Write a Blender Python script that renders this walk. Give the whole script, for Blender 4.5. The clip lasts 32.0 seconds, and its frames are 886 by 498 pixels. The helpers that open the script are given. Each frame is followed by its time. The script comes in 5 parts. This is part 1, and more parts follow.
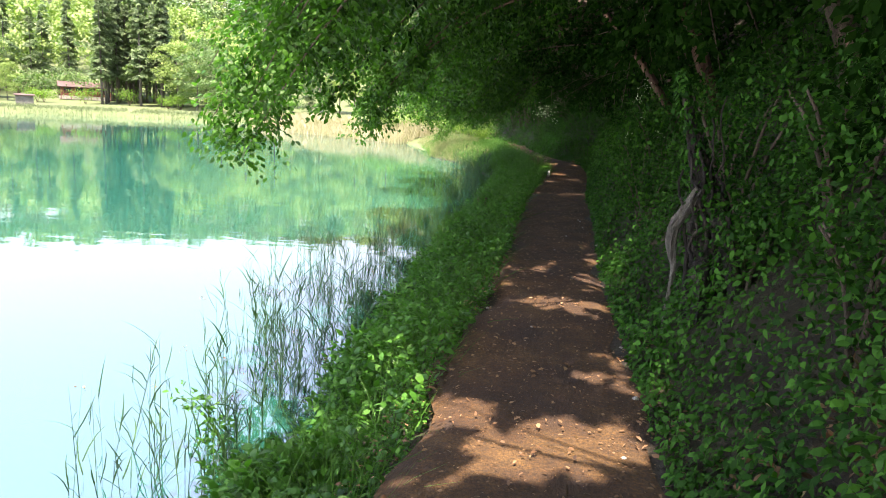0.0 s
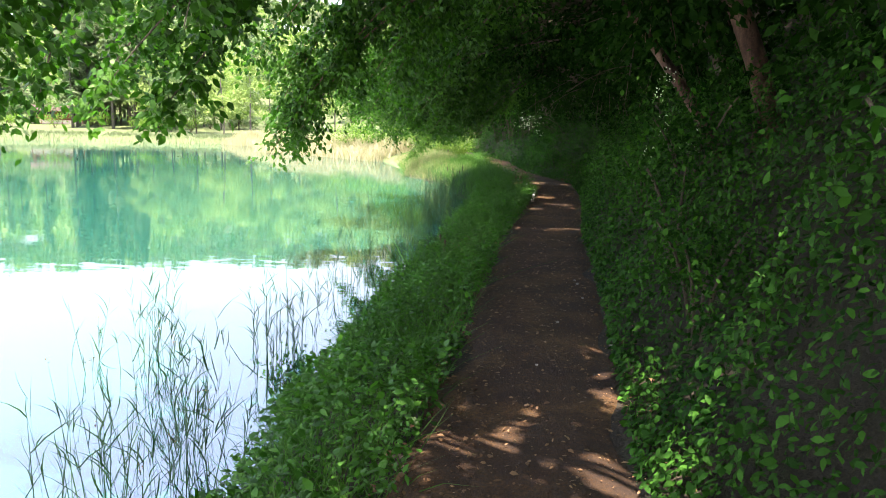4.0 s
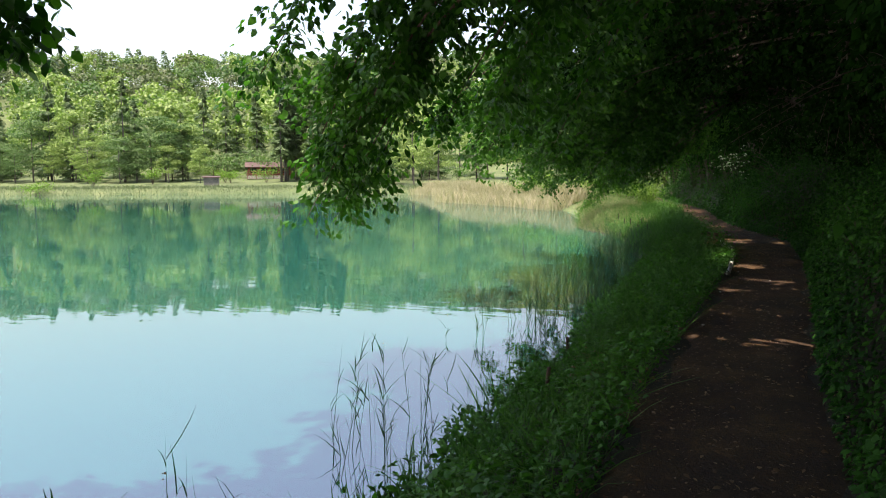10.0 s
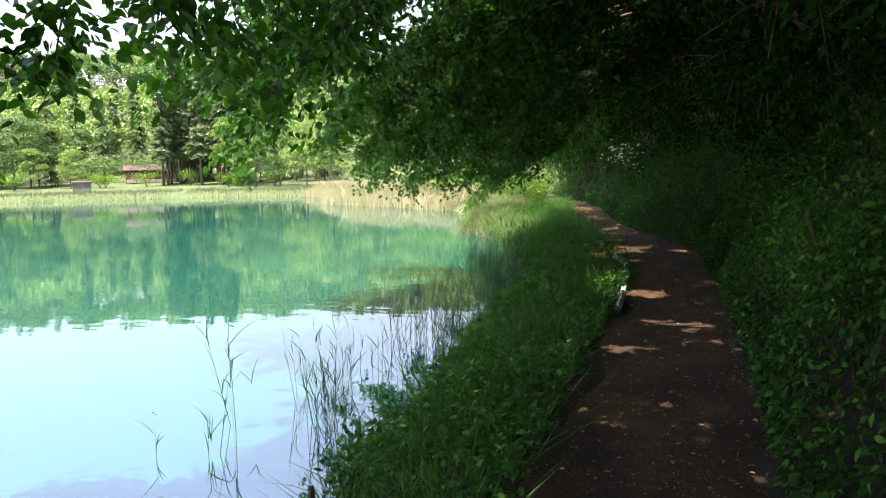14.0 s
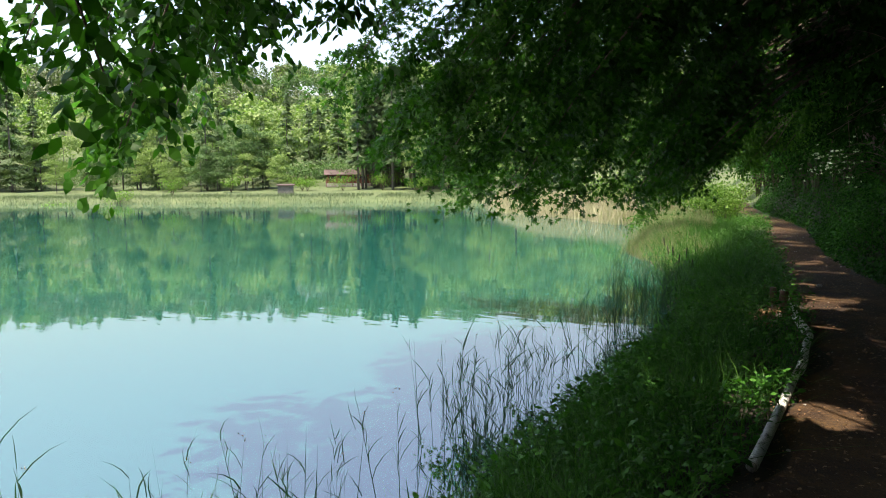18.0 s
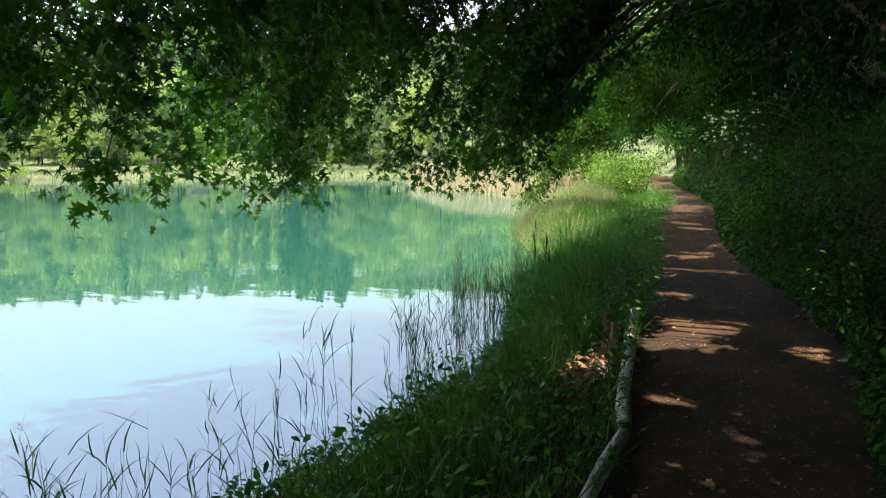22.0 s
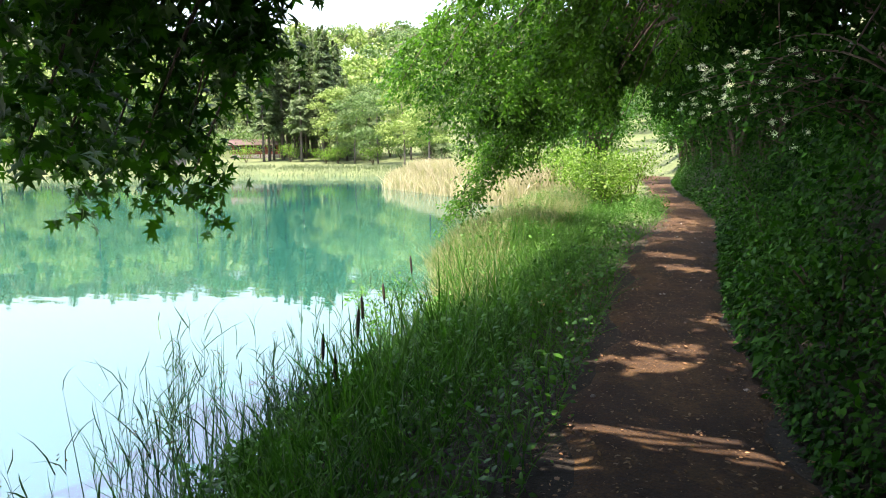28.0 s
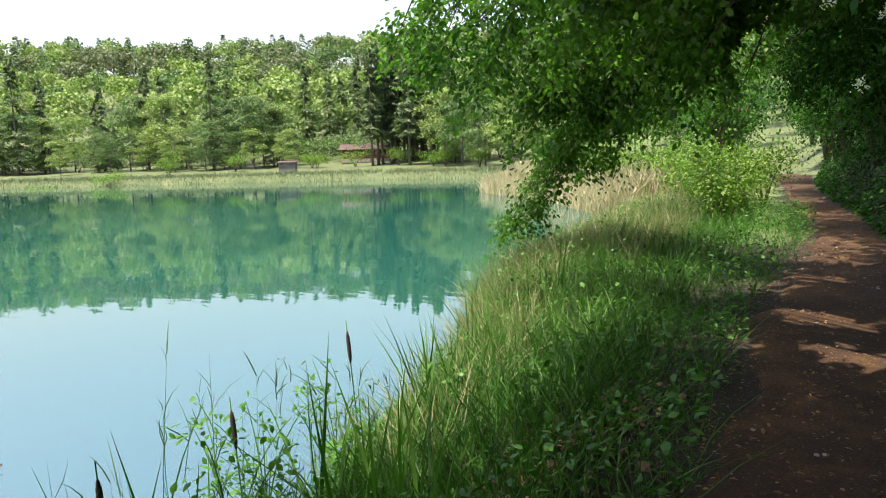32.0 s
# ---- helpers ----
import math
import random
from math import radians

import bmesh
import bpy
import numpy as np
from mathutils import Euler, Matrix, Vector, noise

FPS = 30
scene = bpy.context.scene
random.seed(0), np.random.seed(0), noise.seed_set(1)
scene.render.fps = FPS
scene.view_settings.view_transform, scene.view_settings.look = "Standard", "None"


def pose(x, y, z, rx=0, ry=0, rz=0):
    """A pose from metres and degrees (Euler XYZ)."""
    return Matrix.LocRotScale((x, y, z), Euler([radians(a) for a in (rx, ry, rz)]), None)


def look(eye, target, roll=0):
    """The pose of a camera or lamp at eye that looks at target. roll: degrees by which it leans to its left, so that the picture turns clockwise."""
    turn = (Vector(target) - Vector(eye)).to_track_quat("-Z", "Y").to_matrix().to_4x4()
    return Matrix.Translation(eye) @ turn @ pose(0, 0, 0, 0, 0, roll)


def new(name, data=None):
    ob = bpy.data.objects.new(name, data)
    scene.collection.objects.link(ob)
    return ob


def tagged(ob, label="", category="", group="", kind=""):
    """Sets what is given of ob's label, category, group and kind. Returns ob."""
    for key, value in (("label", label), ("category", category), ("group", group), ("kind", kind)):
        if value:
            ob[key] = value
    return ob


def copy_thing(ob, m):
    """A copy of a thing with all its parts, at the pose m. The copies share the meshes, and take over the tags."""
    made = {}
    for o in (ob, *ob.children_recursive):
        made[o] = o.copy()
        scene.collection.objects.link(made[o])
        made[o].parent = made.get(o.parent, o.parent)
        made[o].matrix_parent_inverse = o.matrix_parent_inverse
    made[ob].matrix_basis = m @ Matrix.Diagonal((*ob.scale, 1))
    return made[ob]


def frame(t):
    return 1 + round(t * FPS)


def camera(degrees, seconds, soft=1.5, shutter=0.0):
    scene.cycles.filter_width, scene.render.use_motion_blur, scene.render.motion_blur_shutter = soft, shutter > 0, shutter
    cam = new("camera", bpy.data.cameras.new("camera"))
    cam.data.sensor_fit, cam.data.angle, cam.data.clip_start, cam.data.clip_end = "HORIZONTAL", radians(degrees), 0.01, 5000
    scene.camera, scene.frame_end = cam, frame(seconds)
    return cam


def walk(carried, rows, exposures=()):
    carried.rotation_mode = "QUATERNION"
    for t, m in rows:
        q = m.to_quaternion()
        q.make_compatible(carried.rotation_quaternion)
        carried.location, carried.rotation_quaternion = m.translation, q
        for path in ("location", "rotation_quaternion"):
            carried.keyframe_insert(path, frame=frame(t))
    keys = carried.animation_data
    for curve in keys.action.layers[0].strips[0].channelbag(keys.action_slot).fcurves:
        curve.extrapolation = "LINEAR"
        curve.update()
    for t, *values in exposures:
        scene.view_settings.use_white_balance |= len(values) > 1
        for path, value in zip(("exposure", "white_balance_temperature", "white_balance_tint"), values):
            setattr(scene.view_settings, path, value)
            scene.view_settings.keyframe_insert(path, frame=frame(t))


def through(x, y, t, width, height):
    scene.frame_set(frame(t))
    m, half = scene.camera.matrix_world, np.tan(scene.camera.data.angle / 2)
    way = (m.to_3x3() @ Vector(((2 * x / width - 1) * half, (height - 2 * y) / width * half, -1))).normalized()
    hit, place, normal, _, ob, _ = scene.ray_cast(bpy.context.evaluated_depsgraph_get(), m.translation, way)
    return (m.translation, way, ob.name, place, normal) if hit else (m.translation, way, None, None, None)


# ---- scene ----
cam = camera(64.4, 32.0, soft=1.0)
PATH = [
    (0, (2.659, 0.532, 1.467), (2.379, 2.478, 1.098), 2.7),
    (0.5, (2.692, 0.8, 1.47), (2.371, 2.739, 1.099), 3.2),
    (1, (2.648, 1.162, 1.501), (2.261, 3.087, 1.119), 2.8),
    (1.5, (2.677, 1.63, 1.497), (2.293, 3.555, 1.116), 2.4),
    (2, (2.695, 2.147, 1.446), (2.315, 4.079, 1.096), 1.7),
    (2.5, (2.751, 2.654, 1.457), (2.413, 4.597, 1.127), 1.8),
    (3, (2.738, 3.141, 1.465), (2.454, 5.094, 1.139), 1.7),
    (3.5, (2.747, 3.688, 1.452), (2.488, 5.644, 1.125), 1.4),
    (5.5, (2.722, 6.023, 1.482), (2.419, 7.974, 1.161), -0.2),
    (6, (2.775, 6.541, 1.497), (2.363, 8.476, 1.206), -0.4),
    (6.5, (2.757, 7.03, 1.519), (2.183, 8.93, 1.276), -0.3),
    (7, (2.774, 7.413, 1.525), (2.013, 9.252, 1.336), 0.4),
    (7.5, (2.762, 7.625, 1.532), (1.823, 9.385, 1.388), 0.7),
    (8, (2.768, 7.661, 1.54), (1.748, 9.377, 1.414), 0.9),
    (8.5, (2.772, 7.668, 1.531), (1.76, 9.387, 1.397), 0.4),
    (9, (2.783, 7.777, 1.51), (1.824, 9.525, 1.358), 0.0),
    (9.5, (2.873, 8.098, 1.507), (2.013, 9.894, 1.331), -0.3),
    (10, (2.899, 8.494, 1.465), (2.107, 10.319, 1.264), -0.3),
    (10.5, (2.909, 8.97, 1.442), (2.163, 10.815, 1.238), -0.1),
    (11, (2.857, 9.456, 1.445), (2.153, 11.317, 1.246), 0.0),
    (11.5, (2.802, 9.946, 1.444), (2.13, 11.819, 1.248), 0.2),
    (12, (2.811, 10.459, 1.434), (2.175, 12.345, 1.242), 0.1),
    (12.5, (2.816, 10.988, 1.424), (2.196, 12.879, 1.224), 0.1),
    (13, (2.866, 11.529, 1.402), (2.278, 13.429, 1.189), 0.6),
    (13.5, (2.894, 11.992, 1.422), (2.324, 13.898, 1.216), -0.9),
    (15.5, (3.023, 13.744, 1.439), (2.502, 15.662, 1.218), -1.5),
    (16, (3.138, 14.196, 1.511), (2.545, 16.095, 1.309), -0.6),
    (16.5, (3.142, 14.589, 1.496), (2.341, 16.413, 1.317), -0.8),
    (17, (3.15, 14.954, 1.496), (2.189, 16.7, 1.326), -0.5),
    (17.5, (3.173, 15.293, 1.497), (2.104, 16.977, 1.341), -0.5),
    (18, (3.163, 15.712, 1.515), (2.115, 17.406, 1.335), -0.5),
    (18.5, (3.228, 16.229, 1.49), (2.244, 17.959, 1.295), -0.4),
    (19, (3.288, 16.733, 1.506), (2.344, 18.483, 1.291), -0.1),
    (19.5, (3.372, 17.237, 1.506), (2.454, 18.998, 1.266), 0.0),
    (20, (3.374, 17.718, 1.513), (2.451, 19.477, 1.28), 0.0),
    (20.5, (3.401, 18.203, 1.509), (2.485, 19.966, 1.277), 0.2),
    (21, (3.393, 18.694, 1.491), (2.483, 20.46, 1.255), -0.2),
    (21.5, (3.417, 19.179, 1.473), (2.523, 20.952, 1.232), -0.3),
    (22, (3.404, 19.657, 1.461), (2.506, 21.426, 1.206), -0.7),
    (22.5, (3.426, 20.125, 1.469), (2.516, 21.884, 1.19), -0.7),
    (23, (3.417, 20.616, 1.455), (2.497, 22.371, 1.183), -1.0),
    (23.5, (3.429, 21.116, 1.463), (2.507, 22.87, 1.191), -1.1),
    (24, (3.442, 21.58, 1.472), (2.532, 23.34, 1.198), -1.1),
    (24.5, (3.395, 22.077, 1.469), (2.484, 23.838, 1.209), -1.0),
    (25, (3.382, 22.568, 1.466), (2.472, 24.329, 1.2), -0.8),
    (25.5, (3.313, 23.038, 1.47), (2.398, 24.797, 1.204), -0.6),
    (27.5, (2.982, 25.114, 1.409), (2.065, 26.87, 1.134), -0.1),
    (28, (2.915, 25.554, 1.375), (1.996, 27.312, 1.116), -0.5),
    (28.5, (2.783, 25.961, 1.358), (1.885, 27.729, 1.092), 0.6),
    (29, (2.715, 26.48, 1.36), (1.834, 28.256, 1.098), 0.9),
    (29.5, (2.604, 26.95, 1.356), (1.754, 28.742, 1.099), 0.7),
    (30, (2.567, 27.472, 1.365), (1.722, 29.267, 1.114), -0.3),
    (30.5, (2.484, 27.88, 1.371), (1.594, 29.65, 1.094), 0.4),
    (31, (2.394, 28.312, 1.392), (1.394, 30.022, 1.115), -0.0),
    (31.5, (2.274, 28.749, 1.392), (1.129, 30.367, 1.122), -0.6),
    (32, (2.167, 29.186, 1.363), (0.965, 30.765, 1.114), -1.7),
]

EXPOSURES = [(t, stops + 0.2, kelvin, tint - 1) for t, stops, kelvin, tint in ((0.0, 2.2, 6700, 29), (2.0, 1.48, 6550, 25), (3.5, 2.15, 6600, 27), (5.8, 2.5, 6600, 26), (7.0, 1.95, 6600, 27), (8.0, 1.4, 6600, 26), (9.5, 1.12, 6550, 25), (11.0, 1.35, 6600, 26), (13.5, 1.6, 6550, 25), (15.7, 2.35, 6400, 25), (17.0, 1.95, 6500, 24), (18.2, 1.1, 6450, 20), (20.5, 1.5, 6600, 22), (23.0, 1.6, 6700, 22), (26.0, 1.7, 6700, 23), (28.0, 1.9, 6600, 27), (30.0, 1.95, 6600, 28), (31.0, 1.95, 6600, 28), (32.0, 1.15, 6500, 25))]
walk(cam, [(t, look(eye, goal, roll)) for t, eye, goal, roll in PATH], EXPOSURES)

# ---- light ----
SUN_TO = Vector((-0.08, -0.46, 1.25)).normalized()      # towards the sun, high behind the walker
world = bpy.data.worlds.new("sky")
scene.world = world
world.use_nodes = True
wn = world.node_tree
wn.nodes.clear()
w_out = wn.nodes.new("ShaderNodeOutputWorld")
w_bg = wn.nodes.new("ShaderNodeBackground")
w_sky = wn.nodes.new("ShaderNodeTexSky")
w_sky.sky_type = "NISHITA"
w_sky.sun_disc = False
w_sky.sun_elevation = math.asin(SUN_TO.z)
w_sky.sun_rotation = math.atan2(SUN_TO.x, SUN_TO.y)
w_sky.air_density, w_sky.dust_density, w_sky.ozone_density = 1.5, 4.0, 0.6
w_bg.inputs["Strength"].default_value = 0.15
wn.links.new(w_sky.outputs[0], w_bg.inputs[0])
wn.links.new(w_bg.outputs[0], w_out.inputs[0])
sun = new("sun", bpy.data.lights.new("sun", "SUN"))
sun.data.energy, sun.data.angle, sun.data.color = 5.0, radians(0.53), (1.0, 0.90, 0.72)
sun.matrix_world = look(Vector((0, 0, 60)) + SUN_TO * 10, Vector((0, 0, 60)))


# ---- materials ----
def nodes_of(name):
    m = bpy.data.materials.new(name)
    m.use_nodes = True
    nt = m.node_tree
    return m, nt, nt.nodes["Principled BSDF"], nt.nodes["Material Output"]


def ramp(nt, fac, stops):
    r = nt.nodes.new("ShaderNodeValToRGB")
    els = r.color_ramp.elements
    els[0].position, els[0].color = stops[0][0], (*stops[0][1], 1)
    els[1].position, els[1].color = stops[-1][0], (*stops[-1][1], 1)
    for p, c in stops[1:-1]:
        els.new(p).color = (*c, 1)
    nt.links.new(fac, r.inputs[0])
    return r.outputs[0]


def tex(nt, scale, detail=4.0, rough=0.6, stretch=None, objectwise=False):
    c = nt.nodes.new("ShaderNodeTexCoord")
    n = nt.nodes.new("ShaderNodeTexNoise")
    n.inputs["Scale"].default_value, n.inputs["Detail"].default_value, n.inputs["Roughness"].default_value = scale, detail, rough
    mp = nt.nodes.new("ShaderNodeMapping")
    if stretch:
        mp.inputs["Scale"].default_value = stretch
    nt.links.new(c.outputs["Object"], mp.inputs[0])
    nt.links.new(mp.outputs[0], n.inputs["Vector"])
    return n.outputs["Fac"]


def mix(nt, fac, a, b, kind="MIX"):
    m = nt.nodes.new("ShaderNodeMix")
    m.data_type, m.blend_type = "RGBA", kind
    for k, v in ((0, fac), (6, a), (7, b)):
        if isinstance(v, (int, float)):
            m.inputs[k].default_value = v
        elif isinstance(v, tuple):
            m.inputs[k].default_value = (*v, 1)
        else:
            nt.links.new(v, m.inputs[k])
    return m.outputs[2]


def bump(nt, bsdf, height, strength, distance):
    b = nt.nodes.new("ShaderNodeBump")
    b.inputs["Strength"].default_value, b.inputs["Distance"].default_value = strength, distance
    nt.links.new(height, b.inputs["Height"])
    nt.links.new(b.outputs[0], bsdf.inputs["Normal"])


def leaf_material(name, dark, mid, light, through=0.35, rough=0.45, gloss=0.17):
    """Leaves: colour varies from leaf to leaf, and light shines through the blade."""
    m, nt, b, out = nodes_of(name)
    g = nt.nodes.new("ShaderNodeNewGeometry")
    col = ramp(nt, g.outputs["Random Per Island"], [(0.0, dark), (0.55, mid), (1.0, light)])
    col = mix(nt, ramp(nt, tex(nt, 1.1, 2.0), [(0.35, (0, 0, 0)), (0.7, (1, 1, 1))]), col, mix(nt, 0.5, col, light))
    nt.links.new(col, b.inputs["Base Color"])
    b.inputs["Roughness"].default_value = rough
    b.inputs["Specular IOR Level"].default_value = gloss
    t = nt.nodes.new("ShaderNodeBsdfTranslucent")
    nt.links.new(mix(nt, 1.0, col, (1.2, 1.75, 0.5), "MULTIPLY"), t.inputs[0])
    s = nt.nodes.new("ShaderNodeMixShader")
    s.inputs[0].default_value = through
    nt.links.new(b.outputs[0], s.inputs[1])
    nt.links.new(t.outputs[0], s.inputs[2])
    nt.links.new(s.outputs[0], out.inputs[0])
    return m


def rough_material(name, stops, scale, bump_scale, depth, rough=0.9, stretch=None, strength=0.8):
    m, nt, b, out = nodes_of(name)
    col = ramp(nt, tex(nt, scale, 6.0, 0.65, stretch), stops)
    fine = tex(nt, scale * 9, 3.0, 0.7, stretch)
    col = mix(nt, 0.6, col, ramp(nt, fine, [(0.3, (0.45, 0.45, 0.45)), (0.7, (1.35, 1.35, 1.35))]), "MULTIPLY")
    col = mix(nt, 0.75, col, ramp(nt, tex(nt, scale * 42, 2.0, 0.7, stretch), [(0.32, (0.35, 0.35, 0.35)), (0.5, (0.95, 0.95, 0.95)), (0.7, (1.9, 1.85, 1.75))]), "MULTIPLY")
    nt.links.new(col, b.inputs["Base Color"])
    b.inputs["Roughness"].default_value = rough
    bump(nt, b, tex(nt, bump_scale, 5.0, 0.7, stretch), strength, depth)
    return m


M_CANOPY = leaf_material("canopy leaves", (0.008, 0.034, 0.005), (0.018, 0.070, 0.008), (0.052, 0.145, 0.016), 0.36)
M_MAPLE = leaf_material("maple leaves", (0.008, 0.034, 0.004), (0.018, 0.068, 0.007), (0.045, 0.125, 0.012), 0.36)
# lighter copy of M_CANOPY, sunlight put into the leaf colour
M_SUNLEAF = leaf_material("canopy leaves brightened for sun", (0.010, 0.042, 0.005), (0.027, 0.090, 0.010), (0.075, 0.165, 0.020), 0.42)
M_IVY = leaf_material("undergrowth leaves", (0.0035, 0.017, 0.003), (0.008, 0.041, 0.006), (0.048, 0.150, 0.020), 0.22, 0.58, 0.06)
# near-black copy of the canopy leaves: shade under the trees put into the colour
M_SHADELEAF = leaf_material("canopy leaves darkened for shade", (0.003, 0.012, 0.0025), (0.006, 0.024, 0.004), (0.018, 0.054, 0.008), 0.22, 0.75, 0.02)
M_BANK = leaf_material("bank leaves", (0.011, 0.047, 0.006), (0.026, 0.105, 0.013), (0.066, 0.19, 0.025), 0.3)
M_GRASS = leaf_material("grass blades", (0.013, 0.052, 0.008), (0.032, 0.11, 0.017), (0.085, 0.19, 0.035), 0.3)
M_BLADE = leaf_material("long blades", (0.010, 0.042, 0.008), (0.025, 0.090, 0.015), (0.062, 0.16, 0.030), 0.28)
M_REED = leaf_material("reed leaves", (0.011, 0.038, 0.019), (0.021, 0.064, 0.030), (0.045, 0.10, 0.045), 0.2)
M_PALE = leaf_material("pale dry reeds", (0.10, 0.125, 0.05), (0.165, 0.18, 0.082), (0.25, 0.25, 0.145), 0.25)
M_LIGHT = leaf_material("light green shrub leaves", (0.038, 0.090, 0.014), (0.075, 0.150, 0.023), (0.14, 0.23, 0.042), 0.35)
M_FAR = leaf_material("broadleaf woods", (0.030, 0.066, 0.022), (0.060, 0.118, 0.040), (0.105, 0.170, 0.062), 0.25)
M_FARLIGHT = leaf_material("young woods", (0.085, 0.140, 0.036), (0.128, 0.195, 0.052), (0.18, 0.25, 0.080), 0.25)
M_CONIFER = leaf_material("conifer needles", (0.050, 0.086, 0.040), (0.080, 0.126, 0.058), (0.12, 0.17, 0.082), 0.3)
M_RIDGE = leaf_material("brownish ridge woods", (0.052, 0.074, 0.036), (0.080, 0.104, 0.054), (0.12, 0.145, 0.080), 0.2)
M_LITTER = leaf_material("fallen leaves", (0.045, 0.024, 0.012), (0.12, 0.064, 0.032), (0.28, 0.18, 0.10), 0.1)
M_FLOWER = leaf_material("white blossom", (0.55, 0.55, 0.50), (0.7, 0.7, 0.66), (0.8, 0.8, 0.76), 0.3)
M_PATH = rough_material("trodden earth", [(0.3, (0.018, 0.0076, 0.0011)), (0.5, (0.042, 0.0195, 0.0028)), (0.72, (0.104, 0.058, 0.015))], 1.6, 40, 0.03)
M_SOIL = rough_material("bank soil", [(0.3, (0.014, 0.011, 0.006)), (0.55, (0.026, 0.021, 0.010)), (0.75, (0.036, 0.040, 0.014))], 2.2, 18, 0.05)
M_MEADOW = rough_material("meadow", [(0.3, (0.045, 0.075, 0.022)), (0.55, (0.072, 0.104, 0.033)), (0.75, (0.11, 0.13, 0.052))], 0.35, 3, 0.05)
M_BARK = rough_material("rough bark", [(0.3, (0.035, 0.026, 0.018)), (0.55, (0.085, 0.065, 0.048)), (0.75, (0.17, 0.145, 0.115))], 7, 22, 0.03, stretch=(1, 1, 0.25))
M_REDBARK = rough_material("red pine bark", [(0.3, (0.03, 0.016, 0.011)), (0.5, (0.09, 0.048, 0.032)), (0.72, (0.22, 0.14, 0.095))], 7, 22, 0.04, stretch=(1, 1, 0.3))
M_GREYWOOD = rough_material("weathered wood", [(0.3, (0.15, 0.135, 0.11)), (0.55, (0.28, 0.26, 0.22)), (0.75, (0.40, 0.38, 0.33))], 9, 30, 0.01, stretch=(1, 1, 0.2))
M_STAKE = rough_material("brown stake wood", [(0.3, (0.035, 0.020, 0.012)), (0.55, (0.085, 0.050, 0.030)), (0.75, (0.15, 0.095, 0.06))], 9, 30, 0.01, stretch=(1, 1, 0.2))
M_BIRCH = rough_material("birch bark", [(0.36, (0.10, 0.10, 0.08)), (0.44, (0.55, 0.56, 0.52)), (0.8, (0.78, 0.79, 0.76))], 9, 30, 0.006, 0.7, stretch=(1, 1, 2.2))
M_TRUNKFAR = rough_material("far trunks", [(0.3, (0.05, 0.045, 0.04)), (0.6, (0.10, 0.093, 0.085)), (0.8, (0.18, 0.17, 0.155))], 2, 6, 0.03, stretch=(1, 1, 0.2))
M_STONE = rough_material("stone", [(0.3, (0.18, 0.17, 0.15)), (0.6, (0.30, 0.29, 0.26)), (0.8, (0.42, 0.41, 0.38))], 6, 25, 0.02)
M_REDWALL = rough_material("red boards", [(0.3, (0.10, 0.03, 0.022)), (0.6, (0.14, 0.042, 0.030)), (0.8, (0.18, 0.06, 0.042))], 1.5, 8, 0.01)
M_ROOF = rough_material("roof sheets", [(0.3, (0.05, 0.032, 0.028)), (0.6, (0.08, 0.05, 0.042)), (0.8, (0.11, 0.07, 0.06))], 1.0, 5, 0.02, 0.6)
M_DARK = rough_material("dark window", [(0.3, (0.012, 0.012, 0.014)), (0.6, (0.02, 0.02, 0.024)), (0.8, (0.03, 0.03, 0.034))], 1.0, 5, 0.002, 0.2)
M_GREYBOARD = rough_material("grey boards", [(0.3, (0.07, 0.075, 0.065)), (0.6, (0.11, 0.115, 0.10)), (0.8, (0.16, 0.165, 0.15))], 1.5, 8, 0.01)
M_SAND = rough_material("pale shore", [(0.3, (0.33, 0.31, 0.22)), (0.6, (0.42, 0.40, 0.29)), (0.8, (0.5, 0.48, 0.36))], 1.0, 5, 0.02)


def water_material():
    m, nt, b, out = nodes_of("lake water")
    col = ramp(nt, tex(nt, 0.05, 3.0), [(0.3, (0.007, 0.056, 0.043)), (0.7, (0.011, 0.074, 0.057))])
    nt.links.new(col, b.inputs["Base Color"])
    b.inputs["Roughness"].default_value, b.inputs["IOR"].default_value = 0.02, 3.8
    c = nt.nodes.new("ShaderNodeTexCoord")
    mp = nt.nodes.new("ShaderNodeMapping")
    mp.inputs["Rotation"].default_value = (0, 0, 0.5)
    mp.inputs["Scale"].default_value = (1.0, 2.6, 1.0)
    nt.links.new(c.outputs["Object"], mp.inputs[0])
    n = nt.nodes.new("ShaderNodeTexNoise")
    n.inputs["Scale"].default_value, n.inputs["Detail"].default_value = 1.1, 2.5
    nt.links.new(mp.outputs[0], n.inputs["Vector"])
    bump(nt, b, n.outputs["Fac"], 0.045, 0.05)
    return m


M_WATER = water_material()


# ---- mesh helpers ----
def fast_mesh(name, verts, faces, mats, slots=None, smooth=False):
    """A mesh from arrays: verts n x 3, faces an n x k array (all of k corners)."""
    me = bpy.data.meshes.new(name)
    verts, faces = np.asarray(verts, np.float32), np.asarray(faces, np.int32)
    n, k = faces.shape
    me.vertices.add(len(verts))
    me.vertices.foreach_set("co", verts.ravel())
    me.loops.add(n * k)
    me.loops.foreach_set("vertex_index", faces.ravel())
    me.polygons.add(n)
    me.polygons.foreach_set("loop_start", np.arange(0, n * k, k, dtype=np.int32))
    if slots is not None:
        me.polygons.foreach_set("material_index", np.asarray(slots, np.int32))
    me.polygons.foreach_set("use_smooth", np.full(n, smooth))
    for m in mats if isinstance(mats, (list, tuple)) else [mats]:
        me.materials.append(m)
    me.update(calc_edges=True)
    me.validate()
    return me


def child(ob, parent, label=""):
    ob.parent = parent
    return tagged(ob, label) if label else ob


def unit(v):
    return v / np.maximum(np.linalg.norm(v, axis=-1, keepdims=True), 1e-9)


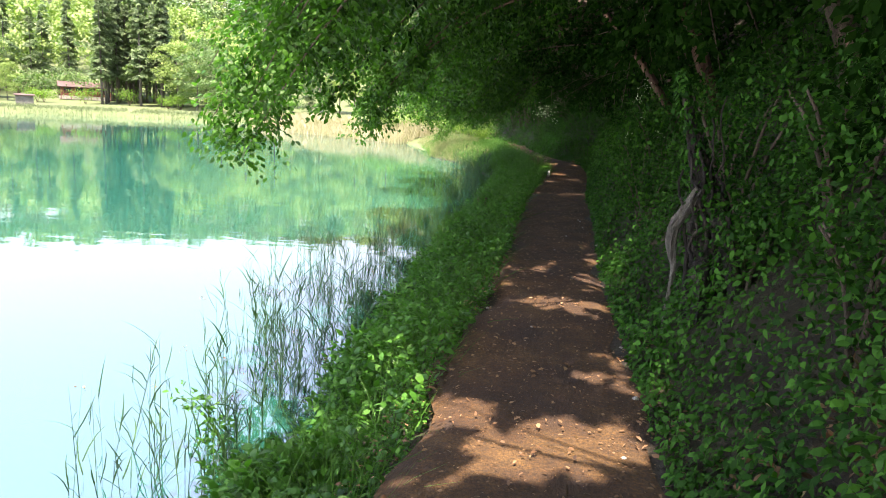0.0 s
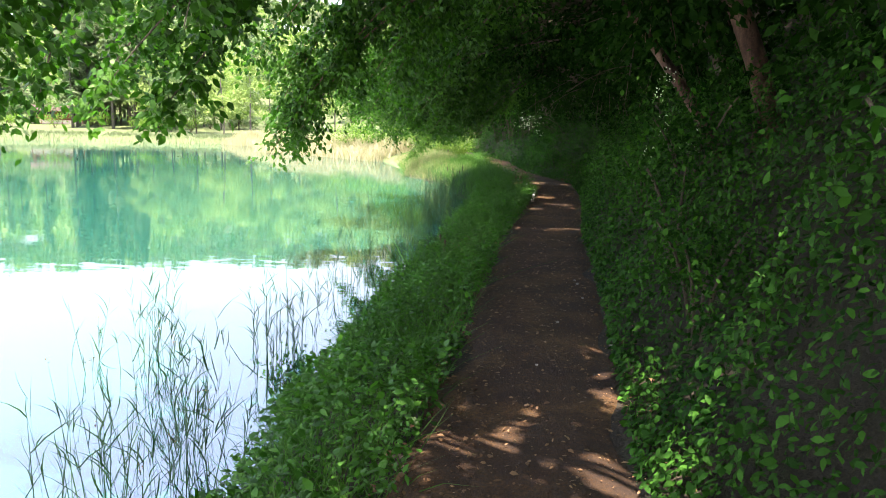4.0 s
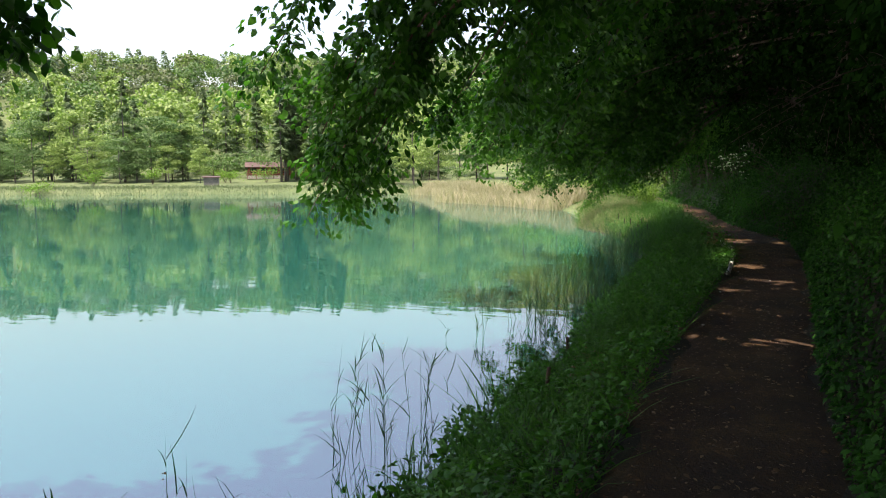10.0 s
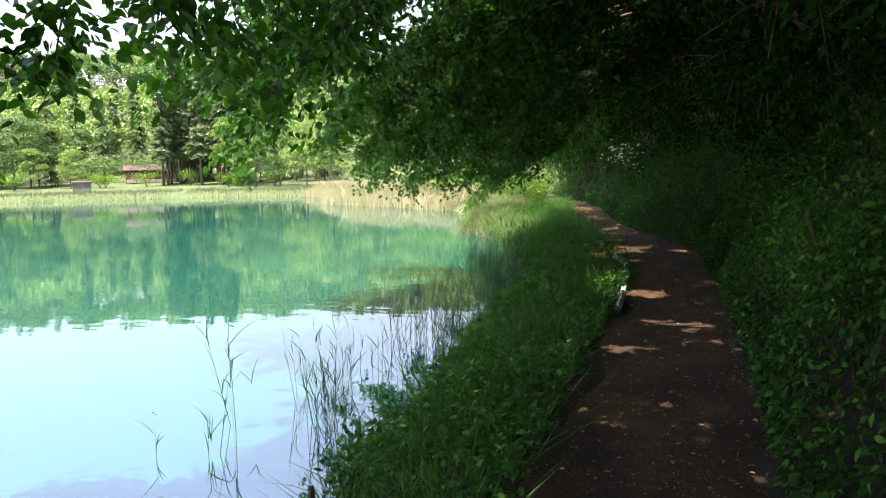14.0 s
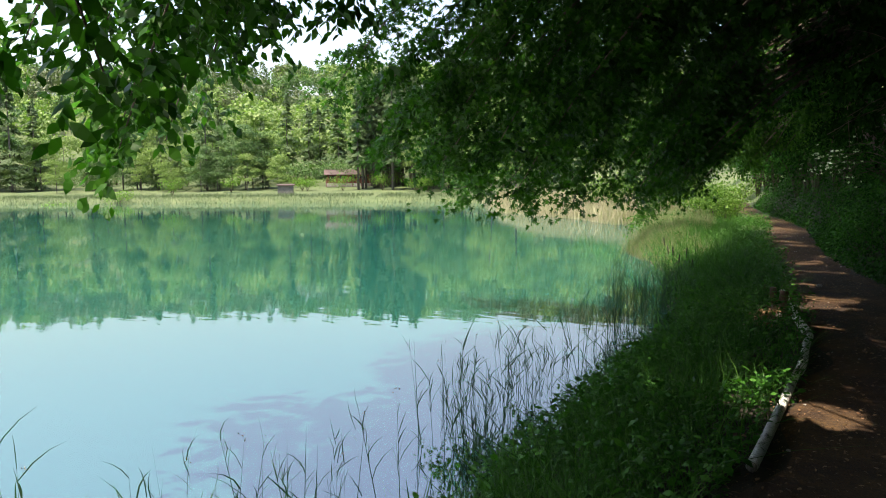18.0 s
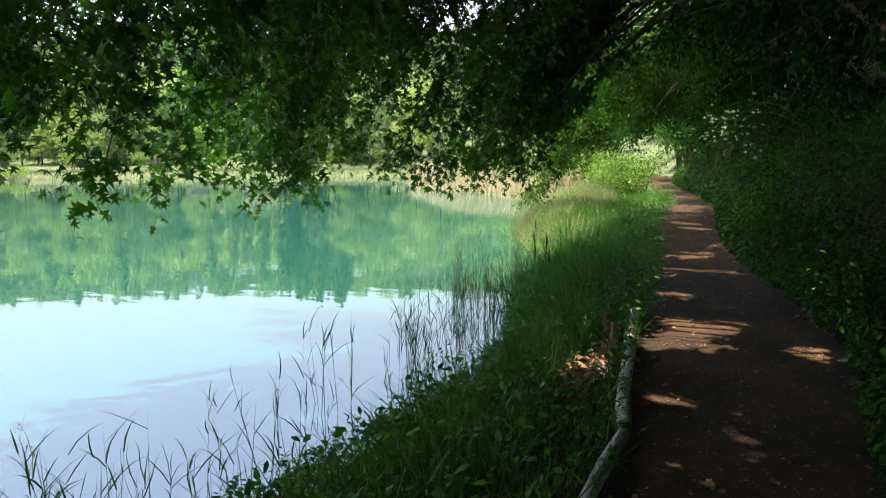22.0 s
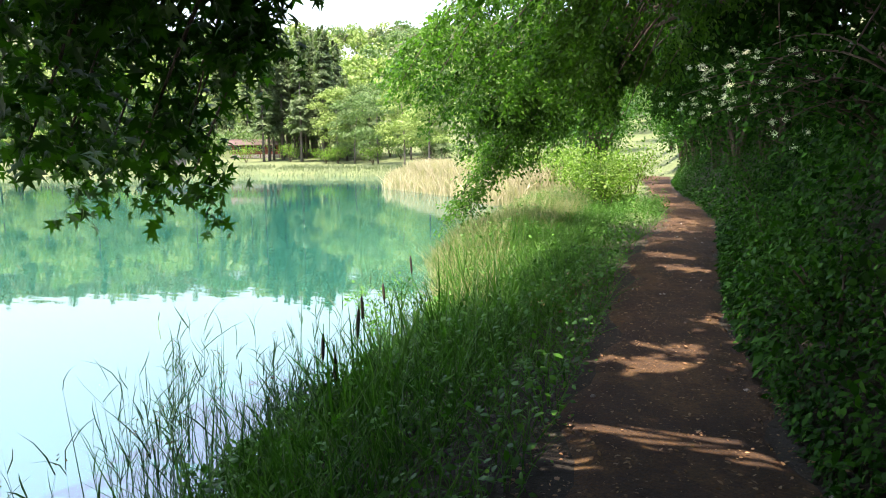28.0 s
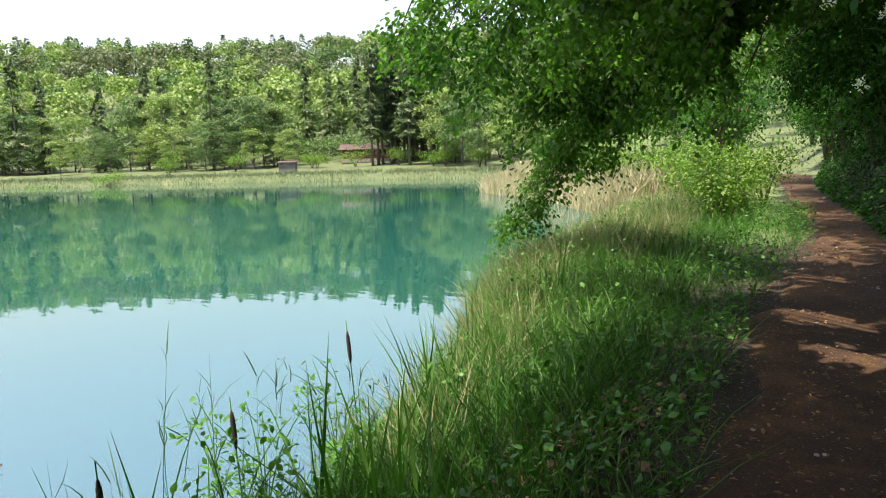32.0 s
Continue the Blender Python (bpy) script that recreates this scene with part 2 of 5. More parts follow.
# blade outlines: along, across, fold
OVATE = (np.array([(0, 0, 0), (0.35, 0.30, 0.05), (0.35, -0.30, 0.05), (0.72, 0.22, 0.02), (0.72, -0.22, 0.02), (1.0, 0, -0.10)]),
         np.array([(0, 2, 1), (1, 2, 4), (1, 4, 3), (3, 4, 5)]))
DIAMOND = (np.array([(0, 0, 0), (0.5, 0.32, 0.07), (0.5, -0.32, 0.07), (1.0, 0, -0.06)]), np.array([(0, 2, 1), (1, 2, 3)]))
STAR = (np.array([(0.02, 0.10, 0), (0.10, 0.56, -0.06), (0.36, 0.17, 0.02), (0.68, 0.56, -0.08), (0.58, 0.13, 0.02), (1.05, 0, -0.1), (0.58, -0.13, 0.02),
                  (0.68, -0.56, -0.08), (0.36, -0.17, 0.02), (0.10, -0.56, -0.06), (0.02, -0.10, 0)]),
        np.array([(0, 2, 1), (2, 4, 3), (4, 6, 5), (6, 8, 7), (8, 10, 9), (0, 10, 8), (0, 8, 2), (2, 8, 6), (2, 6, 4)]))


def leaf_mesh(name, at, along, up, size, shape, mat):
    """Leaves at the places `at`, pointing along, with the upper face turned to up."""
    pts, tris = shape
    a = unit(along)
    s = unit(np.cross(up, a))
    n = np.cross(a, s)
    size = np.asarray(size)[:, None, None]
    s = s * np.random.RandomState(len(at) % 9973).uniform(0.6, 1.12, len(at))[:, None]
    v = at[:, None, :] + size * (pts[None, :, 0, None] * a[:, None, :] + pts[None, :, 1, None] * s[:, None, :] + pts[None, :, 2, None] * n[:, None, :])
    f = tris[None] + (np.arange(len(at)) * len(pts))[:, None, None]
    return fast_mesh(name, v.reshape(-1, 3), f.reshape(-1, 3), mat)


def blade_mesh(name, base, tip_off, width, bend, mat, steps=3):
    """Grass blades: narrow tapering ribbons from base to base + tip_off, bent over by bend along the way."""
    n = len(base)
    side = unit(np.cross(tip_off, np.random.normal(size=(n, 3))))
    out = []
    for i in range(steps + 1):
        u = i / steps
        c = base + tip_off * u + bend * (u * u)
        w = (width * (1 - u) ** 0.7 * (0.6 + 0.4 * min(1, 4 * u)))[:, None] if u < 1 else (width * 0.03)[:, None]
        out += [c - side * w, c + side * w]
    v = np.stack(out, 1)
    f = np.array([(2 * i, 2 * i + 1, 2 * i + 3, 2 * i + 2) for i in range(steps)])
    f = f[None] + (np.arange(n) * 2 * (steps + 1))[:, None, None]
    return fast_mesh(name, v.reshape(-1, 3), f.reshape(-1, 4), mat)


def tube(name, pts, radii, mat, sides=10, knobs=0.0, seed=0, flare=None):
    """A tapered, slightly knobbly limb along a row of points."""
    rng = np.random.RandomState(seed)
    pts = np.asarray(pts, float)
    d = unit(np.gradient(pts, axis=0))
    ref = np.array([0.3, 0.9, 0.2])
    a = unit(np.cross(d, ref))
    b = np.cross(d, a)
    ang = np.linspace(0, 2 * np.pi, sides, endpoint=False)
    grain = 1 + knobs * rng.normal(size=sides)
    ring = []
    for i in range(len(pts)):
        r = radii[i] * grain * (1 + knobs * 0.6 * rng.normal(size=sides))
        ring.append(pts[i] + (np.cos(ang) * r)[:, None] * a[i] + (np.sin(ang) * r)[:, None] * b[i])
    v = np.concatenate(ring + [pts[:1], pts[-1:]])
    f = []
    for i in range(len(pts) - 1):
        for k in range(sides):
            k2 = (k + 1) % sides
            f.append((i * sides + k, i * sides + k2, (i + 1) * sides + k2, (i + 1) * sides + k))
    me = bpy.data.meshes.new(name)
    last = (len(pts) - 1) * sides
    caps = [(k2, k, len(v) - 2) for k, k2 in ((k, (k + 1) % sides) for k in range(sides))]
    caps += [(last + k, last + k2, len(v) - 1) for k, k2 in ((k, (k + 1) % sides) for k in range(sides))]
    me.from_pydata(v.tolist(), [], f + caps)
    me.polygons.foreach_set("use_smooth", np.ones(len(me.polygons), bool))
    me.materials.append(mat)
    return me


def curve_pts(a, b, c, n=9):
    """Points of a bent line from a by way of b to c."""
    a, b, c = (np.asarray(p, float) for p in (a, b, c))
    u = np.linspace(0, 1, n)[:, None]
    return (1 - u) ** 2 * a + 2 * u * (1 - u) * b + u * u * c


# ---- the lie of the land ----
WATER_Z = -0.65
L_Y = [-8, 0, 3, 7, 10.5, 14, 18, 21, 22.7, 25, 28.8, 31.3, 35.5, 40, 44, 50.3, 57.3, 75, 110]
L_X = [2.0, 2.0, 2.05, 2.24, 2.26, 2.3, 2.5, 2.7, 2.72, 2.35, 1.87, 1.45, 0.7, 0.35, -0.28, -2.0, -3.45, -8.0, -18]
R_Y = [-8, 0, 3.2, 7.2, 11, 14.4, 18, 21.5, 25.5, 27, 29.2, 31.7, 36, 40.4, 44.5, 50.8, 57.6, 75, 110]
R_X = [3.3, 3.3, 3.25, 3.23, 3.37, 3.42, 3.64, 3.78, 3.78, 3.45, 2.9, 2.35, 1.82, 1.3, 0.5, -1.02, -2.46, -5.5, -15]
SHORE = [(1.1, -12), (1.25, 0), (1.32, 4), (1.27, 6), (1.14, 8), (1.14, 10.6), (1.02, 13.0), (1.1, 15), (1.15, 16.2), (1.1, 18), (1.18, 19), (1.02, 20.6), (0.97, 22.2), (1.0, 23.6),
         (1.0, 25), (0.72, 26.5), (0.12, 28.2), (-0.2, 30.5), (-0.9, 32.8), (-2.15, 35.2), (-3.5, 37.5), (-4.2, 41), (-6.0, 48.5), (-7.6, 53.0), (-12, 58.5), (-16.9, 62.5), (-21.5, 66.5),
         (-24, 74), (-29, 84), (-36.5, 91.5), (-46.5, 94), (-56.4, 93), (-67.4, 87), (-80.5, 81), (-95, 74), (-109, 69), (-125, 49), (-130, 8), (-105, -42), (-55, -64), (-18, -47)]
NEAR = 24
SH = np.array(SHORE, float)


def lake_distance(x, y):
    """Distance from the lake's edge, positive on land."""
    p = np.stack([x, y], -1)[..., None, :]
    a, b = SH, np.roll(SH, -1, 0)
    ab = b - a
    t = np.clip(((p - a) * ab).sum(-1) / (ab * ab).sum(-1), 0, 1)
    d = np.linalg.norm(p - (a + t[..., None] * ab), axis=-1).min(-1)
    px, py = x[..., None], y[..., None]
    cross = ((a[:, 1] > py) != (b[:, 1] > py)) & (px < (b[:, 0] - a[:, 0]) * (py - a[:, 1]) / (b[:, 1] - a[:, 1] + 1e-12) + a[:, 0])
    return np.where(cross.sum(-1) % 2 == 1, -d, d)


def step01(a, b, v):
    u = np.clip((v - a) / (b - a), 0, 1)
    return u * u * (3 - 2 * u)


def wobble(x, y, s):
    return np.sin(x * s + 1.3 * np.sin(y * s * 0.7 + 1)) * np.cos(y * s * 0.9 + 0.7 * np.sin(x * s * 1.3))


def ground_z(x, y):
    x, y = np.asarray(x, float), np.asarray(y, float)
    d = lake_distance(x, y)
    left, right = np.interp(y, L_Y, L_X), np.interp(y, R_Y, R_X)
    shelf = np.minimum(WATER_Z + np.where(d < 0.4, d * 0.95, 0.38 + (d - 0.4) * 0.30), 0.0)
    shelf = np.where(d < 0, WATER_Z + np.maximum(d * 0.3, -2.5), shelf)
    e = np.maximum(0, x - right)
    near = np.where(e < 1.0, 0.55 * e * e + 0.25 * e, 0.8 + 0.85 * (e - 1.0))
    near = np.where(e > 22, 0.8 + 0.85 * 21 + 0.15 * (e - 22), near) * step01(-3, 2, y + 6) * (1 - step01(75, 120, y))
    side = np.maximum(step01(20, 60, -x), step01(70, 110, y))
    far = side * step01(16, 190, d) * (33 + 5 * wobble(x, y, 0.013)) + side * np.clip(d, 0, 20) * 0.055
    rough = 0.035 * wobble(x, y, 2.1) * (d > 0) * ((x < left - 0.1) | (x > right + 0.1))
    return shelf + near + far + rough


def spaced(stops):
    out = []
    for a, b, s in stops:
        out += list(np.arange(a, b, s))
    return np.array(out + [stops[-1][1]])


# ---- ground, path, water ----
GX = spaced([(-900, -260, 80), (-260, -120, 14), (-120, -30, 6), (-30, -5, 1.5), (-5, 6, 0.16), (6, 16, 0.8), (16, 60, 6), (60, 900, 105)])
GY = spaced([(-900, -80, 100), (-80, -8, 9), (-8, 46, 0.30), (46, 100, 1.5), (100, 300, 10), (300, 900, 75)])
gx, gy = np.meshgrid(GX, GY)
gz = ground_z(gx, gy)
nx, ny = len(GX), len(GY)
ids = np.arange(nx * ny).reshape(ny, nx)
quads = np.stack([ids[:-1, :-1], ids[:-1, 1:], ids[1:, 1:], ids[1:, :-1]], -1).reshape(-1, 4)
mid_d = lake_distance(gx[:-1, :-1], gy[:-1, :-1]).ravel()
is_far = ((gx[:-1, :-1] < -18) | (gy[:-1, :-1] > 60) | ((gy[:-1, :-1] > 40) & (gx[:-1, :-1] < np.interp(gy[:-1, :-1], L_Y, L_X) - 0.4))).ravel()
ground = tagged(new("ground", fast_mesh("ground", np.stack([gx, gy, gz], -1).reshape(-1, 3), quads, [M_SOIL, M_MEADOW], is_far.astype(int), True)),
                "dark soil of the lake bank and wooded slope, with meadow across the water", "ground", kind="structure")

w_pts = SH + 0.0
wc = w_pts.mean(0)
me = bpy.data.meshes.new("water")
bm = bmesh.new()
ring = [bm.verts.new((float(p[0]) + float(o[0]) * 1.2, float(p[1]) + float(o[1]) * 1.2, WATER_Z)) for p, o in zip(w_pts, unit(w_pts - wc))]
bm.faces.new(ring)
bmesh.ops.triangulate(bm, faces=bm.faces[:])
bm.to_mesh(me)
bm.free()
me.materials.append(M_WATER)
if me.polygons[0].normal.z < 0:
    me.flip_normals()
water = tagged(new("water", me), "calm turquoise lake mirroring the far woods and sky", "water", kind="structure")

PY = np.arange(-8, 100, 0.22)
PU = np.linspace(0, 1, 9)
pl, pr = np.interp(PY, L_Y, L_X), np.interp(PY, R_Y, R_X)
pl = pl + 0.07 * np.sin(PY * 2.3) + 0.05 * np.sin(PY * 5.1 + 1)
pr = pr + 0.06 * np.sin(PY * 2.9 + 2) + 0.05 * np.sin(PY * 4.7)
pxx = pl[:, None] + (pr - pl)[:, None] * PU
pyy = np.repeat(PY[:, None], 9, 1)
pzz = 0.034 + 0.010 * wobble(pxx, pyy, 3.0) - 0.014 * np.sin(np.pi * PU)
pzz[:, 0] -= 0.06
pzz[:, -1] -= 0.03
pid = np.arange(pxx.size).reshape(pxx.shape)
pq = np.stack([pid[:-1, :-1], pid[:-1, 1:], pid[1:, 1:], pid[1:, :-1]], -1).reshape(-1, 4)
path_ob = tagged(new("path", fast_mesh("path", np.stack([pxx, pyy, pzz], -1).reshape(-1, 3), pq, M_PATH, None, True)),
                 "narrow trodden brown earth footpath with scattered dry leaves", "path", kind="structure")


def scatter(n, ylo, yhi, xfun, seed):
    rng = np.random.RandomState(seed)
    y = rng.uniform(ylo, yhi, n)
    x = xfun(y, rng)
    return x, y, rng


# ---- undergrowth on the slope beside the path ----
def slope_leaves(name, n, ylo, yhi, elo, ehi, lift, size, mat, seed, shape=DIAMOND):
    rng = np.random.RandomState(seed)
    y = rng.uniform(ylo, yhi, n)
    e = elo + (ehi - elo) * rng.uniform(0, 1, n) ** 1.3
    x = np.interp(y, R_Y, R_X) + e
    bulge = 0.5 + 0.5 * wobble(x * 1.0, y, 1.7)
    z = ground_z(x, y) + rng.uniform(0, 1, n) * lift * (0.35 + bulge) * np.minimum(1, 0.25 + e * 1.5)
    at = np.stack([x - 0.42 * bulge * rng.uniform(0, 1, n) * np.minimum(1, e * 2), y, z], -1)
    up = np.stack([-0.9 + 0.5 * rng.normal(size=n), 0.45 * rng.normal(size=n), 0.75 + 0.3 * rng.normal(size=n)], -1)
    al = np.stack([-0.5 + 0.6 * rng.normal(size=n), rng.normal(size=n), -0.55 + 0.4 * rng.normal(size=n)], -1)
    return leaf_mesh(name, at, al, up, rng.uniform(*size, n), shape, mat)


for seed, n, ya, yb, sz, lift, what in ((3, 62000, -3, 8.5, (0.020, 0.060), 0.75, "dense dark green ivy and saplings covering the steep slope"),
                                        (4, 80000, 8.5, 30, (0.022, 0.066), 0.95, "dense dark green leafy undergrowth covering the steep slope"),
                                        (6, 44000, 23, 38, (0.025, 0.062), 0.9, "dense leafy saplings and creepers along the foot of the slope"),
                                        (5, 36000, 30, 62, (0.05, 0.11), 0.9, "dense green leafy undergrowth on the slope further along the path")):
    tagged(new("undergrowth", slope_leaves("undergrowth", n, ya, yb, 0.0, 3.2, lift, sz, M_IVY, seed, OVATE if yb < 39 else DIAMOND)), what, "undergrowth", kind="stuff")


# ---- overhanging trees ----
def sprays(rng, pts, n_tw, m, spread, lo, droop=0.22, jitter=0.035):
    """Leaf places on side twigs along a limb: two ranks of leaves on each twig."""
    k = len(pts)
    u = lo + (1 - lo) * rng.uniform(0, 1, n_tw) ** 0.8
    p0 = np.stack([np.interp(u, np.linspace(0, 1, k), pts[:, c]) for c in range(3)], -1)
    tw = np.stack([rng.normal(size=n_tw), rng.normal(size=n_tw), -0.2 + 0.4 * rng.normal(size=n_tw)], -1) + unit(pts[-1] - pts[0]) * 0.5
    ln = rng.uniform(0.35, 1.0, n_tw) * spread
    tw = unit(tw) * ln[:, None]
    v = np.tile(np.linspace(0.1, 1.0, m), (n_tw, 1)) + rng.normal(size=(n_tw, m)) * 0.03
    at = p0[:, None] + tw[:, None] * v[..., None]
    at[..., 2] -= (v ** 2) * droop * ln[:, None]
    at += rng.normal(size=at.shape) * jitter
    across = unit(np.cross(tw, (0, 0, 1)))
    sgn = np.where(np.arange(m) % 2 == 0, 1, -1)
    al = unit(tw)[:, None] * 0.6 + across[:, None] * sgn[None, :, None] * 0.8 + rng.normal(size=at.shape) * 0.3
    al[..., 2] -= 0.6
    up = np.stack([0.75 * rng.normal(size=(n_tw, m)), 0.75 * rng.normal(size=(n_tw, m)), np.full((n_tw, m), 0.75)], -1)
    return at.reshape(-1, 3), al.reshape(-1, 3), up.reshape(-1, 3)


# places on the ground that the sun reaches through gaps in the leaf roof
GAPS = np.array([(2.5, 3.6), (2.8, 3.7), (3.0, 3.5), (2.1, 3.9), (1.6, 4.0), (1.8, 4.5), (2.6, 3.4), (2.8, 7.8), (2.4, 7.4), (3.2, 7.1), (3.2, 6.8), (2.8, 6.1), (3.2, 15.3), (2.8, 18.1), (3.3, 19.1), (3.5, 18.5), (3.3, 15.1), (2.6, 15.2), (3.2, 14.9), (2.8, 20.8), (3.3, 19.0), (2.8, 23.9), (2.18, 24.35), (2.3, 27.3), (2.7, 26.0), (2.5, 25.4), (3.6, 25.3), (2.7, 25.8), (2.4, 27.1), (2.0, 28.8), (1.2, 35.5), (2.2, 31.5), (2.6, 25.2), (2.0, 28.4), (2.2, 29.0), (2.6, 28.9), (2.1, 30.6), (1.95, 30.1), (1.5, 34.5), (2.4, 31.9), (1.3, 35.3), (0.8, 34.5), (1.6, 34.2)])
GAP_R = 0.30 + 0.08 * np.sin(np.arange(len(GAPS)) * 2.4) + 0.2 * ((GAPS[:, 1] < 4) & (GAPS[:, 0] < 2))


def sun_gaps(at):
    """Which leaves stand clear of the gaps through which the sun falls on the path."""
    fx, fy = at[:, 0] - SUN_TO.x / SUN_TO.z * at[:, 2], at[:, 1] - SUN_TO.y / SUN_TO.z * at[:, 2]
    d = np.hypot((fx[:, None] - GAPS[:, 0]) * 0.8, (fy[:, None] - GAPS[:, 1]) * 1.25)
    return (d > GAP_R).all(1)


def headroom(at, al, up):
    """Leaves that leave the walking space over the path free."""
    lo, hi = np.interp(at[:, 1], L_Y, L_X) - 0.15, np.interp(at[:, 1], R_Y, R_X) + 0.75
    keep = (at[:, 2] > 2.3) | (at[:, 0] < lo) | (at[:, 0] > hi)
    keep &= sun_gaps(at) | (at[:, 2] < 2.0)
    return at[keep], al[keep], up[keep]


def overhang_tree(base, top, tips, roof, seed, leaf=M_CANOPY, bark=M_BARK, shape=OVATE, label="", trunk_r=0.13, top_leaves=4600, clumps=64, dense=84, size=(0.055, 0.10), spread=0.66, reach=-3.2, span=(-3.4, 3.0)):
    """A tree on the slope: trunk, limbs bent out over the path to the drooping tips, a leafy roof over the path, and the crown above."""
    rng = np.random.RandomState(seed)
    bx, by = base
    bz = float(ground_z(bx, by)) - 0.15
    root = new("overhanging_tree")
    root.location = (bx, by, bz)
    o = np.array([bx, by, bz])
    top = np.array(top, float)
    trunk_pts = curve_pts(o, o + (top - o) * np.array([0.15, 0.3, 0.6]), top, 10)
    rr = np.linspace(trunk_r, trunk_r * 0.4, 10)
    rr[0] *= 1.5
    child(new("trunk", tube("trunk", trunk_pts - o, rr, bark, 12, 0.10, seed)), root)
    low, high = [], []
    tips = [np.array(t, float) for t in tips]
    tips += [(a + b) / 2 + rng.normal(size=3) * 0.08 + np.array([0, 0, 0.10]) for a, b in zip(tips, tips[1:]) if np.linalg.norm(a - b) < 1.6]
    for k, tip in enumerate(tips + list(roof)):
        tip = np.array(tip, float)
        hang = k < len(tips)
        j = rng.randint(5, 10)
        start = trunk_pts[j]
        far = np.linalg.norm(tip - start)
        mid = (start + tip) / 2 + np.array([0, 0, (0.30 if hang else 0.10) * far])
        pts = curve_pts(start, mid, tip, 14)
        r0 = min(rr[j] * 0.5, 0.010 + 0.006 * far)
        child(new("limb", tube("limb", pts - o, np.linspace(r0, 0.004, 14), bark, 6, 0.06, seed + k)), root)
        if hang:
            low.append(sprays(rng, pts, int(dense * 0.62), 20, spread * 0.78, 0.42, 0.3, 0.05))
        else:
            high.append(sprays(rng, pts, 20, 20, 1.05, 0.1, 0.15, 0.06))
    if low:
        at, al, up = headroom(*(np.concatenate(v) for v in zip(*low)))
        child(new("drooping_foliage", leaf_mesh("drooping_foliage", at - o, al, up, rng.uniform(*size, len(at)), shape, leaf)), root)
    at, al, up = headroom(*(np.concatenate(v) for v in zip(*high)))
    # roof leaves take the shade-darkened colour instead of the tree's own leaf
    child(new("leafy_roof", leaf_mesh("leafy_roof", at - o, al, up, rng.uniform(0.08, 0.15, len(at)), DIAMOND, M_SHADELEAF)), root)
    # crown lies above the view; its reach and leaf count are set for shade
    n = top_leaves
    c = np.stack([top[0] + rng.uniform(reach, 4.5, clumps), top[1] + rng.uniform(*span, clumps), rng.uniform(4.6, 8.2, clumps)], -1)
    c[:, 2] += np.maximum(0, c[:, 0] - 3) * 0.6
    at = c[rng.randint(0, clumps, n)] + unit(rng.normal(size=(n, 3))) * rng.uniform(0.3, 1.0, n)[:, None] * np.array([1.0, 1.0, 0.55])
    at = at[sun_gaps(at)]
    n = len(at)
    al, up = rng.normal(size=(n, 3)), np.stack([0.5 * rng.normal(size=n), 0.5 * rng.normal(size=n), np.ones(n)], -1)
    child(new("crown", leaf_mesh("crown", at - o, al, up, rng.uniform(0.20, 0.38, n), DIAMOND, leaf)), root)
    return tagged(root, label or "broadleaf tree on the slope with limbs arching over the path", "tree", "trees along the path")


def tips_over(y0, seed, n, elo, ehi, zlo, zhi, dy):
    """Limb ends beside or over the path: elo to ehi metres from its right edge."""
    rng = np.random.RandomState(seed)
    out = []
    for _ in range(n):
        y = y0 + rng.uniform(-dy, dy)
        out.append((float(np.interp(y, R_Y, R_X)) + rng.uniform(elo, ehi), y, rng.uniform(zlo, zhi)))
    return out


